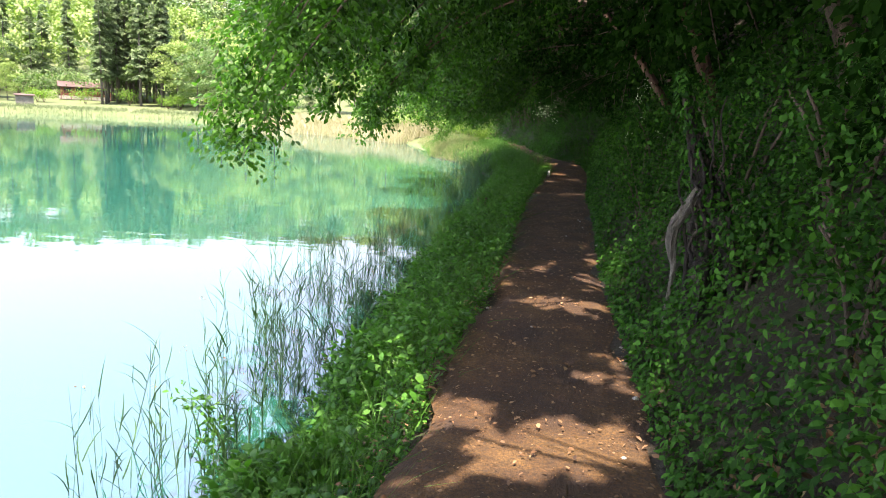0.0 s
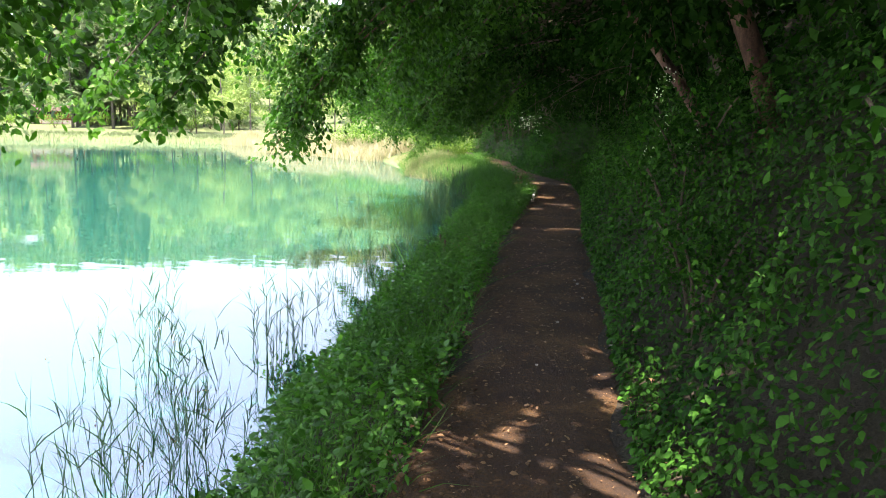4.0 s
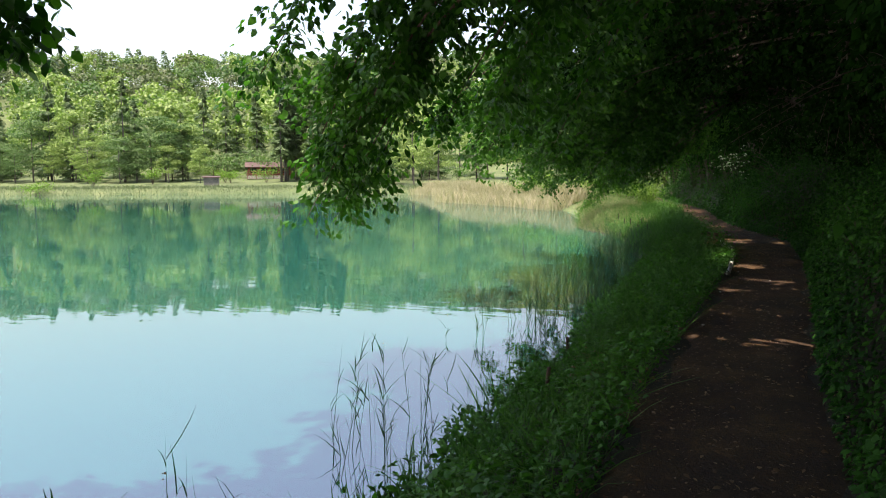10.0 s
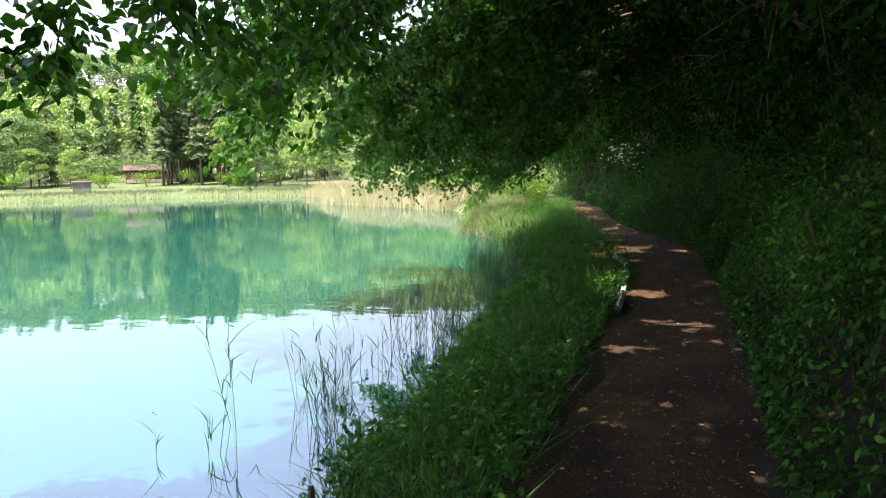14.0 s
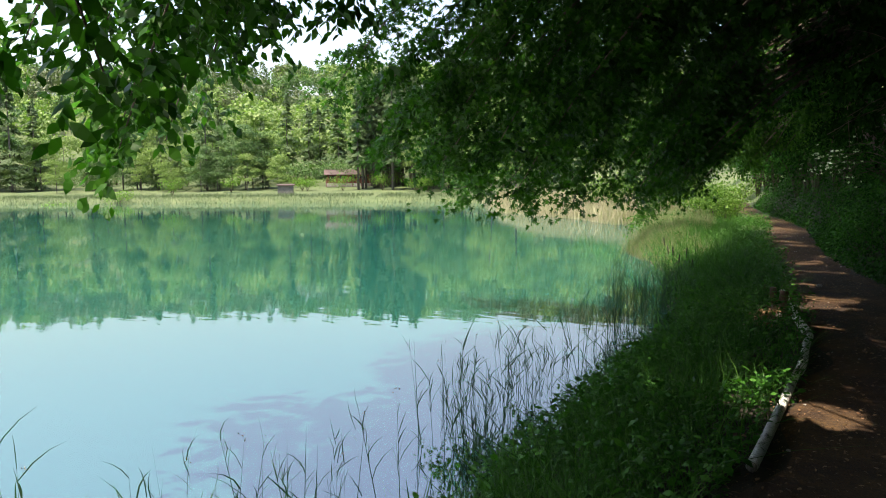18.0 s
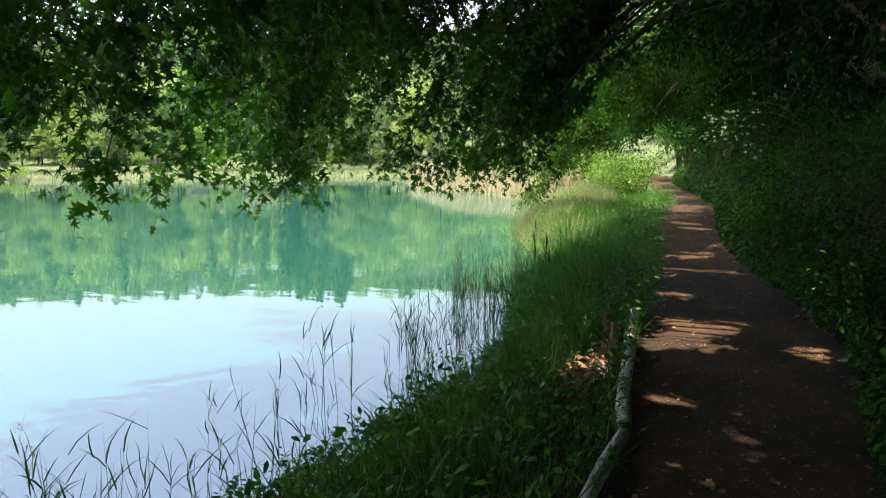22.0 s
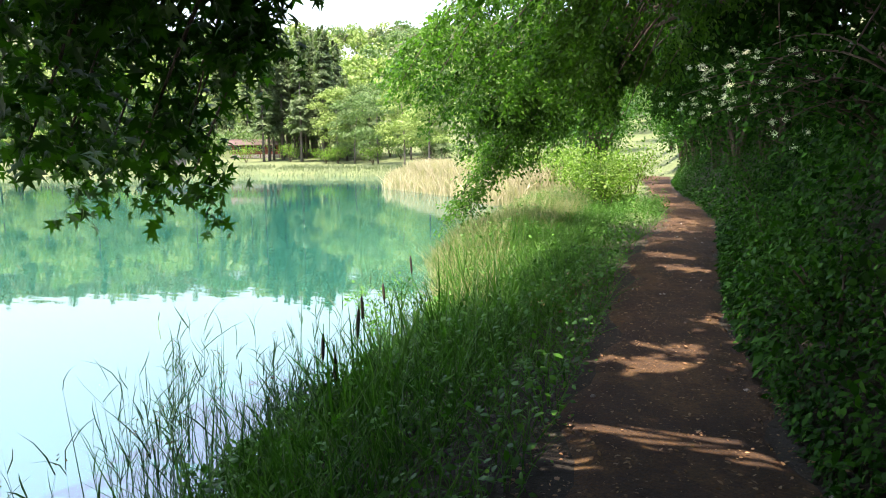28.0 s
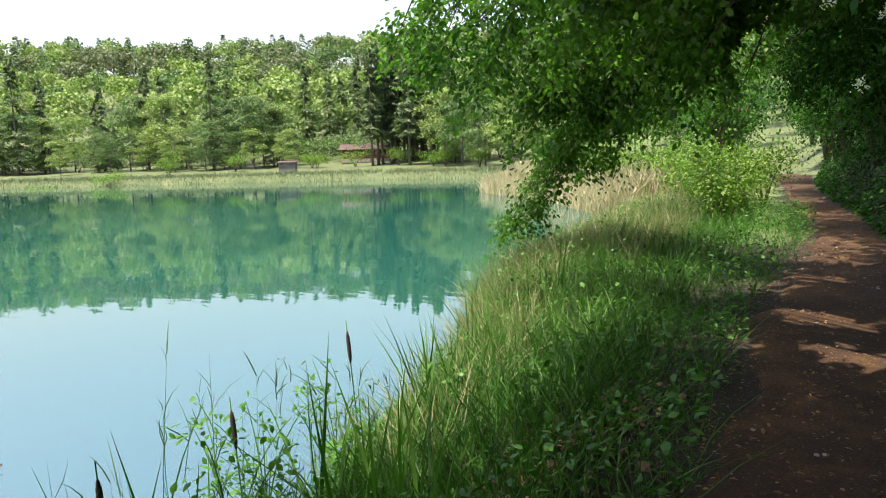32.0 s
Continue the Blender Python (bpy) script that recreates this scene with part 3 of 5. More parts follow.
# trees: foot, top of the trunk, ends of the drooping limbs
TREES = [
    # the first two stand unseen behind the start and shade it
    ((5.6, -8.0), (3.9, -6.5, 4.6), []),
    ((5.3, -3.0), (3.8, -2.0, 4.6), [(-0.2, -1.0, 2.6), (0.4, 1.0, 3.0)]),
    ((5.6, 0.2), (3.8, 1.2, 4.8), []),
    ((5.0, 3.4), (3.6, 5.6, 4.2), [(-0.5, 7.5, 0.95), (-0.9, 7.6, 1.3), (-0.3, 8.3, 1.6), (-1.1, 8.0, 1.9), (0.4, 8.8, 2.1), (-0.5, 9.0, 2.4), (0.3, 7.6, 2.3)]),
    ((5.6, 8.0), (3.7, 9.5, 4.8), [(-0.45, 9.9, 1.5), (-1.5, 9.7, 1.7), (-0.65, 11.0, 2.05), (-1.3, 10.7, 2.0), (-1.8, 10.3, 2.6), (-1.0, 10.5, 2.75)]),
    ((5.2, 12.2), (3.3, 13.4, 5.0), [(-1.35, 14.7, 1.05), (-1.0, 15.4, 1.3), (-1.2, 14.6, 1.7), (-0.9, 15.2, 2.1), (-1.2, 13.8, 2.4), (-0.2, 15.6, 2.0), (0.3, 16.4, 2.1), (0.6, 17.4, 1.9)]),
    ((5.9, 16.5), (3.8, 18.0, 5.0), [(-0.8, 18.3, 1.6), (-1.2, 19.0, 1.85), (-1.3, 18.1, 2.4), (-0.6, 18.9, 2.3), (-1.6, 19.6, 2.5), (-0.1, 19.6, 2.6)]),
    ((6.0, 20.0), (3.7, 21.5, 4.8), [(-0.05, 22.3, 1.4), (-0.6, 21.8, 1.75), (-1.3, 22.4, 1.7), (-2.0, 22.6, 1.9), (0.05, 23.7, 1.3), (-0.5, 22.8, 2.1), (-1.2, 21.4, 2.3), (0.6, 22.6, 2.1), (-0.4, 24.0, 2.3), (0.3, 24.4, 2.5), (-1.6, 23.4, 2.5), (0.9, 24.2, 2.3), (-2.4, 22.2, 2.6), (-0.8, 24.6, 2.8)]),
    ((6.0, 23.4), (3.6, 24.6, 4.8), [(-1.8, 24.2, 1.3), (-1.1, 24.8, 1.4), (-1.85, 26.3, 1.15), (-2.4, 25.4, 1.6), (0.05, 26.0, 1.25), (-0.5, 25.6, 1.6), (-1.3, 25.6, 2.1), (-2.8, 26.6, 2.0), (-2.2, 25.0, 2.5), (-1.0, 26.2, 2.6), (-3.2, 25.6, 2.6), (0.2, 26.6, 2.4), (-3.6, 26.2, 2.2), (0.6, 27.2, 2.6)]),
    ((5.6, 26.4), (3.0, 27.4, 4.6), [(0.66, 27.4, 1.40), (0.45, 27.1, 1.42), (0.1, 27.0, 1.5), (0.35, 27.5, 1.95), (0.0, 27.3, 1.75), (-0.5, 27.0, 1.8), (-0.2, 27.6, 2.2), (0.5, 27.2, 1.7), (0.2, 27.2, 2.1), (0.14, 28.14, 1.3), (0.12, 28.12, 1.62), (-0.05, 28.0, 1.28), (-0.3, 27.75, 1.3), (-0.25, 27.8, 1.45), (-0.5, 27.6, 1.35), (-0.4, 27.7, 1.75)]),
    ((5.0, 31.0), (2.4, 32.4, 4.6), [(-2.6, 34.6, 2.3), (-1.6, 34.8, 2.0), (-0.4, 35.2, 2.1), (0.5, 34.0, 2.5), (-0.5, 34.45, 2.35), (0.0, 34.8, 2.1), (0.64, 35.2, 1.9), (0.45, 34.86, 2.3), (1.0, 35.2, 2.15), (0.2, 35.0, 1.8)]),
    ((4.2, 34.5), (1.4, 36.4, 4.4), [(-3.7, 38.3, 0.0), (-3.3, 38.1, 0.2), (-2.6, 38.0, 0.8), (-2.2, 38.8, 1.2), (-3.0, 38.6, 1.4), (-1.2, 38.0, 1.9), (-2.4, 37.4, 2.1), (-3.7, 36.4, 2.6), (-3.4, 36.2, 3.0), (-3.1, 36.6, 1.9), (-3.0, 36.5, 2.8), (-2.5, 36.8, 2.25), (-2.6, 37.0, 1.3), (-1.9, 37.2, 1.9), (-1.4, 37.4, 1.4)]),
    ((3.4, 39.5), (0.4, 41.5, 5.0), [(-2.9, 42.0, 1.7), (-3.8, 43.0, 2.3), (-1.6, 42.6, 2.2), (-2.4, 44.0, 2.6)]),
    ((2.0, 45.5), (-1.2, 47.0, 5.2), [(-4.6, 47.5, 1.9), (-5.6, 48.5, 2.4), (-3.2, 48.6, 2.6), (-3.8, 46.5, 3.0)]),
    ((0.8, 52.0), (-2.8, 53.0, 5.6), [(-6.6, 53.0, 2.2), (-7.6, 54.6, 2.8), (-5.2, 55.0, 3.0), (-6.0, 52.0, 3.6)]),
    ((-1.0, 60.0), (-5.0, 61.0, 6.0), [(-9.5, 61.0, 3.0), (-8.0, 62.0, 3.4)]),
]
for k, (base, top, tips) in enumerate(TREES):
    maple = k in (7, 8, 9)
    y0 = top[1]
    roof = tips_over(y0, 50 + k, 9, {1: -2.6, 2: -2.6, 4: -2.7, 5: -2.7, 9: -2.0, 10: -1.4, 11: -0.9, 12: -0.9, 13: -0.9, 14: -0.9, 15: -0.9}.get(k, -3.5), 0.2, 3.0, 4.6, 2.4) + tips_over(y0, 80 + k, 8, 0.15, 2.2, 1.5, 3.6, 2.2)
    # trees from 10 on wear M_SUNLEAF, its brighter colour standing in for sun
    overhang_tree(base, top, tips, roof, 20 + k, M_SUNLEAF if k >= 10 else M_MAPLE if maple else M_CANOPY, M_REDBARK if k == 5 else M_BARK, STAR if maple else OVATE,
                  label="green maple arching over the path, branches drooping to the water" if maple else "",
                  dense={3: 120, 4: 84, 5: 110, 6: 74, 7: 150, 8: 130, 9: 44, 10: 120, 11: 120}.get(k, 84), spread={9: 0.40, 4: 0.5, 7: 0.72}.get(k, 0.64), clumps=110 if k in (4, 5, 10) else 70, top_leaves={0: 10000, 1: 11000, 2: 11000, 3: 12000, 4: 16000, 5: 15000, 6: 10500, 7: 14500, 8: 11000, 9: 11000, 10: 16000, 11: 8000}.get(k, 8000 if k < 9 else 3600), span={9: (-3.4, 0.6), 10: (-4.6, 2.4)}.get(k, (-3.4, 3.0)), reach={0: -3.6, 1: -3.4, 2: -3.4, 3: -3.0, 4: -4.2, 5: -3.8, 6: -4.2, 7: -5.4, 8: -3.8, 9: -4.2, 10: -1.9, 11: -0.6, 12: -0.6, 13: -0.3, 14: -0.3, 15: -0.3}.get(k, -3.2), size=(0.05, 0.09) if maple or k in (3, 10, 11) else (0.06, 0.115))


# woods up the slope, behind the first row of trees
rng = np.random.RandomState(19)
n = 80000
cy, ce = rng.uniform(-14, 66, 420), rng.uniform(2.4, 15, 420)
i = rng.randint(0, 420, n)
y = cy[i] + rng.normal(size=n) * 0.8
x = np.interp(y, R_Y, R_X) + np.maximum(ce[i] + rng.normal(size=n) * 0.8, 1.9 + 0.5 * rng.uniform(size=n))
z = ground_z(x, y) + rng.uniform(0.2, 6.5, 420)[i] + rng.normal(size=n) * 0.5
up = np.stack([-0.5 + 0.5 * rng.normal(size=n), 0.5 * rng.normal(size=n), np.ones(n)], -1)
# leaf colour already holds the shade inside the woods
tagged(new("slope_woods", leaf_mesh("slope_woods", np.stack([x, y, z], -1), rng.normal(size=(n, 3)), up, np.where(x - np.interp(y, R_Y, R_X) < 4.5, 0.4, 1.0) * rng.uniform(0.22, 0.5, n), DIAMOND, M_SHADELEAF)),
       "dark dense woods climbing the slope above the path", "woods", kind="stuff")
# leaf layer added high over the slope to block sun and sky light
n = 44000
y = rng.uniform(-12, 62, n)
e = rng.uniform(1.2, 11, n)
x = np.interp(y, R_Y, R_X) + e
z = ground_z(x, y) + np.maximum(5.2, 6.6 - 0.15 * e) + 0.9 * wobble(x, y, 0.9) + rng.normal(size=n) * 0.5
up = np.stack([0.5 * rng.normal(size=n), 0.5 * rng.normal(size=n), np.ones(n)], -1)
tagged(new("slope_canopy", leaf_mesh("slope_canopy", np.stack([x, y, z], -1), rng.normal(size=(n, 3)), up, rng.uniform(0.28, 0.5, n), DIAMOND, M_SHADELEAF)),
       "leaf canopy added over the slope to shade it", "woods", kind="stuff")


# ---- bank plants, grass and reeds ----
def overgrown(x, y):
    """False on most of the worn patch of bank below the birch logs."""
    return (((x - 2.14) / 0.22) ** 2 + ((y - 24.2) / 0.75) ** 2 > 1) | (np.arange(len(x)) % 7 == 0)


def bank_leaves(name, n, ylo, yhi, seed, size, mat, lift=0.22, wide=1.0):
    rng = np.random.RandomState(seed)
    y = rng.uniform(ylo, yhi, n)
    left = np.interp(y, L_Y, L_X)
    sh = np.interp(y, SH[:NEAR, 1], SH[:NEAR, 0])
    u = rng.uniform(0, 1, n) * wide
    x = left + 0.03 - (left - sh + 0.02) * u
    hump = 0.45 + 0.55 * wobble(x, y, 2.3)
    z = np.maximum(ground_z(x, y), WATER_Z) + rng.uniform(0, 1, n) * lift * (0.4 + np.maximum(hump, 0))
    al = np.stack([rng.normal(size=n), rng.normal(size=n), -0.15 + 0.4 * rng.normal(size=n)], -1)
    up = np.stack([0.5 * rng.normal(size=n) - 0.2, 0.5 * rng.normal(size=n), np.ones(n)], -1)
    k = overgrown(x, y)
    return leaf_mesh(name, np.stack([x, y, z], -1)[k], al[k], up[k], (size[0] + (size[1] - size[0]) * rng.uniform(0, 1, n) ** 1.8)[k], OVATE, mat)


tagged(new("bank_plants", bank_leaves("bank_plants", 60000, -2, 22, 5, (0.018, 0.075), M_BANK, 0.34, 1.0)), "low broad-leaved weeds covering the lake bank", "weeds", kind="stuff")
tagged(new("bank_plants", bank_leaves("bank_plants_far", 36000, 22, 47, 6, (0.018, 0.066), M_BANK, 0.42, 0.98)), "low leafy weeds on the wider bank further along", "weeds", kind="stuff")


def shore_fringe(n, ylo, yhi, seed):
    """Weeds that hang over the water's edge in rounded tufts."""
    rng = np.random.RandomState(seed)
    k = int((yhi - ylo) * 3.2)
    cy = rng.uniform(ylo, yhi, k)
    cx = np.interp(cy, SH[:NEAR, 1], SH[:NEAR, 0]) + rng.uniform(-0.04, 0.30, k)
    cz = np.maximum(ground_z(cx, cy), WATER_Z) + rng.uniform(0.08, 0.26, k)
    r = rng.uniform(0.12, 0.26, k)
    i = rng.randint(0, k, n)
    d = unit(rng.normal(size=(n, 3)))
    at = np.stack([cx, cy, cz], -1)[i] + d * (r[i] * rng.uniform(0.55, 1.05, n))[:, None] * np.array([0.9, 1.2, 0.9])
    at[:, 2] = np.maximum(at[:, 2], WATER_Z + 0.02)
    al = d + 0.7 * rng.normal(size=(n, 3)) + np.array([-0.2, 0, -0.2])
    return leaf_mesh("shore_weeds", at, al, d + np.array([-0.1, 0, 0.7]) + 0.3 * rng.normal(size=(n, 3)), rng.uniform(0.03, 0.075, n), OVATE, M_BANK)


tagged(new("shore_weeds", shore_fringe(26000, 0.0, 33.0, 44)), "rounded tufts of leafy weeds hanging over the water's edge", "weeds", kind="stuff")


def grass_patch(name, n, ylo, yhi, seed, height, width, mat, ulo=0.0, uhi=1.0, lean=0.35):
    rng = np.random.RandomState(seed)
    np.random.seed(seed)
    y = rng.uniform(ylo, yhi, n)
    left = np.interp(y, L_Y, L_X)
    sh = np.interp(y, SH[:NEAR, 1], SH[:NEAR, 0])
    u = rng.uniform(ulo, uhi, n)
    x = left - (left - sh) * u
    z = np.maximum(ground_z(x, y) - 0.02, WATER_Z - 0.3)
    h = rng.uniform(*height, n)
    off = np.stack([rng.normal(size=n) * lean * h, rng.normal(size=n) * lean * h, h], -1)
    bend = np.stack([rng.normal(size=n) * lean * h, rng.normal(size=n) * lean * h, -0.25 * h * rng.uniform(0, 1, n)], -1)
    k = overgrown(x, y)
    return blade_mesh(name, np.stack([x, y, z], -1)[k], off[k], rng.uniform(*width, n)[k], bend[k], mat)


tagged(new("grass", grass_patch("grass", 30000, -2, 47, 8, (0.12, 0.46), (0.002, 0.006), M_GRASS, 0.02, 1.0)), "tufts of green grass on the lake bank", "grass", kind="stuff")
tagged(new("tall_grass", grass_patch("bank_blades", 7500, 16.0, 26.5, 18, (0.20, 0.52), (0.0025, 0.006), M_BLADE, 0.25, 1.02, 0.28)), "long dark green grass hanging over the lake bank", "grass", kind="stuff")
tagged(new("tall_grass", grass_patch("bank_swords", 3300, 26.5, 33.5, 19, (0.22, 0.58), (0.0035, 0.008), M_BLADE, 0.30, 0.92, 0.28)), "tall sword-leaved grass covering the lower bank", "grass", kind="stuff")
tagged(new("tall_grass", grass_patch("tall_grass", 9500, 31.0, 47, 9, (0.22, 0.52), (0.003, 0.008), M_GRASS, 0.2, 1.03, 0.3)), "tall sunlit grass by the water", "grass", kind="stuff")
tagged(new("pale_reeds", grass_patch("pale_reeds", 8000, 37, 51, 10, (0.28, 0.62), (0.004, 0.009), M_PALE, 0.4, 1.0, 0.2)), "pale dry reeds standing along the shore", "reeds", kind="stuff")
tagged(new("pale_grass", grass_patch("pale_grass", 2600, 31.5, 38, 11, (0.3, 0.6), (0.003, 0.006), M_PALE, 0.62, 1.05, 0.3)), "pale seeding grass in the sun at the water's edge", "grass", kind="stuff")

REEDS = [(3.6, 6.6, 0.3, 1.0, 130), (5.6, 8.6, -0.1, 0.9, 130), (8.8, 11.2, -1.3, 0.6, 70), (12.4, 14.2, -0.2, 0.7, 26), (17.0, 19.5, -0.5, 0.6, 60),
         (20.2, 25.0, -0.4, 0.8, 150), (25.0, 29.5, -1.1, 0.4, 330), (29.5, 33.5, -2.4, -0.8, 60)]
for k, (ya, yb, xa, xb, n) in enumerate(REEDS):
    rng = np.random.RandomState(100 + k)
    np.random.seed(100 + k)
    cy, cx = rng.uniform(ya, yb, 14), xb + (xa - xb) * rng.uniform(0, 1, 14) ** 1.6
    pick = rng.randint(0, 14, n)
    x, y = cx[pick] + rng.normal(size=n) * 0.12, cy[pick] + rng.normal(size=n) * 0.15
    z = np.full(n, WATER_Z - 0.25)
    h = rng.uniform(0.55, 1.15, n)
    stem = np.stack([0.10 * rng.normal(size=n) * h, 0.10 * rng.normal(size=n) * h, h], -1)
    base = np.stack([x, y, z], -1)
    stems = blade_mesh("reeds", base, stem, np.full(n, 0.0044), stem * 0.0, M_REED)
    clump = tagged(new("reed_clump", stems), "thin green reeds growing out of the shallow water", "reeds", "reeds in the shallows", kind="stuff")
    nl = n * 5
    i = rng.randint(0, n, nl)
    u = rng.uniform(0.35, 0.95, nl)
    b2 = base[i] + stem[i] * u[:, None]
    lh = rng.uniform(0.12, 0.34, nl)
    off = np.stack([rng.normal(size=nl) * 0.30 * lh, rng.normal(size=nl) * 0.30 * lh, lh * 0.9], -1)
    bend = np.stack([rng.normal(size=nl) * 0.22 * lh, rng.normal(size=nl) * 0.22 * lh, -0.22 * lh], -1)
    child(new("reed_leaves", blade_mesh("reed_leaves", b2, off, rng.uniform(0.003, 0.0065, nl), bend, M_REED)), clump)
    top = np.where(rng.uniform(size=n) < 0.16)[0]
    hp = np.repeat(base[top] + stem[top], 6, 0) + rng.normal(size=(len(top) * 6, 3)) * 0.012
    hd = rng.normal(size=hp.shape) + np.array([0, 0, 0.5])
    child(new("seed_heads", leaf_mesh("seed_heads", hp, hd, rng.normal(size=hp.shape), rng.uniform(0.010, 0.018, len(hp)), DIAMOND, M_LITTER)), clump, "small brown seed heads")


# ---- litter on the path ----
rng = np.random.RandomState(12)
n = 34000
ly = rng.uniform(-1, 48, n)
lu = rng.beta(0.7, 0.7, n)
lx = np.interp(ly, L_Y, L_X) - 0.1 + (np.interp(ly, R_Y, R_X) - np.interp(ly, L_Y, L_X) + 0.3) * lu
lz = np.maximum(ground_z(lx, ly), 0.0) + 0.04
al = np.stack([rng.normal(size=n), rng.normal(size=n), 0.15 * rng.normal(size=n)], -1)
up = np.stack([0.3 * rng.normal(size=n), 0.3 * rng.normal(size=n), np.ones(n)], -1)
tagged(new("leaf_litter", leaf_mesh("leaf_litter", np.stack([lx, ly, lz], -1), al, up, (0.005 + 0.024 * rng.uniform(0, 1, n) ** 2.2) * rng.choice([1.0, 1.0, 1.6], n), OVATE, M_LITTER)),
       "dry brown leaves and twig scraps scattered on the path", "leaf litter", kind="stuff")


# ---- far shore woods ----
def broadleaf_meshes(seed, height, mat, n=2000):
    """A rounded crown of overlapping domes on a slim trunk that shows below."""
    rng = np.random.RandomState(seed)
    trunk = tube("trunk", curve_pts((0, 0, -0.4), (0.2, 0.1, height * 0.3), (0.1 * height * rng.normal() * 0.4, 0, height * 0.75), 8), np.linspace(height * 0.013, height * 0.004, 8), M_TRUNKFAR, 7, 0.05, seed)
    k = 30
    a, hh = rng.uniform(0, 6.28, k), rng.uniform(0.24, 0.92, k)
    wide = 0.30 * np.sin(np.pi * np.clip((hh - 0.08) / 0.98, 0, 1)) ** 0.7 * np.sqrt(rng.uniform(0.05, 1, k))
    c = np.stack([np.cos(a) * wide, np.sin(a) * wide, hh], -1) * height
    r = height * rng.uniform(0.07, 0.13, k)
    i = rng.randint(0, k, n)
    d = unit(rng.normal(size=(n, 3)))
    d[:, 2] = np.abs(d[:, 2]) * 1.1 - 0.3
    at = c[i] + d * r[i][:, None] * rng.uniform(0.8, 1.05, n)[:, None] * np.array([1.3, 1.3, 0.7])
    al = rng.normal(size=(n, 3)) + np.array([0, 0, -0.2])
    return trunk, leaf_mesh("crown", at, al, d + np.array([0, 0, 0.35]) + 0.25 * rng.normal(size=(n, 3)), rng.uniform(0.018, 0.036, n) * height, DIAMOND, mat)


def conifer_meshes(seed, height, bare=0.05, n=1500, wide=0.17):
    """Tiers of drooping boughs round a straight trunk."""
    rng = np.random.RandomState(seed)
    trunk = tube("trunk", np.stack([np.zeros(6), np.zeros(6), np.linspace(-0.4, height * 0.97, 6)], -1), np.linspace(height * 0.013, 0.03, 6), M_TRUNKFAR, 7, 0.04, seed)
    k = 110
    bu = rng.uniform(0, 1, k) ** 1.15
    ba = rng.uniform(0, 2 * np.pi, k)
    reach = height * wide * (1 - bu) ** 0.75 * rng.uniform(0.65, 1.1, k) + 0.15
    i = rng.randint(0, k, n)
    v = rng.uniform(0.15, 1.0, n)
    az = ba[i] + rng.normal(size=n) * 0.22
    r = reach[i] * v
    z = height * (bare + (1 - bare) * bu[i]) - 0.30 * r * v + rng.normal(size=n) * height * 0.006
    at = np.stack([np.cos(az) * r, np.sin(az) * r, z], -1)
    al = np.stack([np.cos(az), np.sin(az), -0.45 + 0.2 * rng.normal(size=n)], -1) + 0.3 * rng.normal(size=(n, 3))
    up = np.stack([0.55 * np.cos(az), 0.55 * np.sin(az), np.ones(n)], -1) + 0.2 * rng.normal(size=(n, 3))
    return trunk, leaf_mesh("crown", at, al, up, rng.uniform(0.014, 0.030, n) * height, DIAMOND, M_CONIFER)


def far_tree(name, meshes, label, category, group):
    root = new(name)
    child(new("trunk", meshes[0]), root)
    child(new("crown", meshes[1]), root)
    return tagged(root, label, category, group)


def along_shore(az, out, cx=2.8, cy=7.8):
    """A place on the far side at an azimuth (degrees left of ahead), some metres behind the shore."""
    a = radians(az)
    for r in np.arange(40, 190, 0.5):
        x, y = cx - math.sin(a) * r, cy + math.cos(a) * r
        if lake_distance(np.array([x]), np.array([y]))[0] > out:
            return x, y
    return x, y


BROAD = [far_tree("broadleaf_tree", broadleaf_meshes(200 + k, 12, M_FAR if k < 2 else M_FARLIGHT, 4600), "tall broadleaf tree in light green leaf on the far bank", "tree", "trees on the far bank") for k in range(4)]
CONI = [far_tree("conifer_tree", conifer_meshes(220 + k, 20, 0.06, 6000, 0.19), "tall dark green conifer on the far bank", "tree", "conifers on the far bank") for k in range(3)]
CEDAR = [far_tree("cedar_tree", conifer_meshes(230 + k, 22, 0.26, 6500, 0.12), "tall slender cedar with a bare lower trunk, in a stand", "tree", "cedar stand on the far bank") for k in range(3)]


def bearing(az, r):
    """A place r metres from the lookout on the path, az degrees left of ahead."""
    return 2.8 - math.sin(radians(az)) * r, 7.8 + math.cos(radians(az)) * r


def put_tree(kinds, used, x, y, s, turn):
    k = len(used) % len(kinds)
    m = Matrix.Translation((x, y, float(ground_z(x, y)) - 0.1)) @ Matrix.Rotation(turn, 4, "Z") @ Matrix.Scale(s, 4)
    if len(used) < len(kinds):
        kinds[k].matrix_basis = m
    else:
        ob = copy_thing(kinds[k], m)
        ob.scale = (s, s, s)
    used.append(1)


rng = np.random.RandomState(31)
ub, uc, ue = [], [], []
for az in np.arange(12, 92, 1.25):
    if 31.5 < az < 42.5:
        continue
    x, y = along_shore(az + rng.uniform(-0.4, 0.4), rng.uniform(17, 30))
    if rng.uniform() < (0.12 if az < 49 else 0.34):
        put_tree(CONI, uc, x, y, rng.uniform(0.42, 0.6), rng.uniform(0, 6.28))
    else:
        put_tree(BROAD, ub, x, y, rng.uniform(0.72, 1.05), rng.uniform(0, 6.28))
for az in np.arange(42.5, 66, 1.9):
    x, y = along_shore(az + rng.uniform(-0.6, 0.6), rng.uniform(13, 19))
    put_tree(BROAD, ub, x, y, rng.uniform(0.5, 0.72), rng.uniform(0, 6.28))
for k in range(46):
    r = rng.uniform(118, 146)
    x, y = bearing(rng.uniform(31.6, 36.6 if r < 134 else 38.4), r)
    put_tree(CEDAR, ue, x, y, rng.uniform(0.72, 0.92), rng.uniform(0, 6.28))
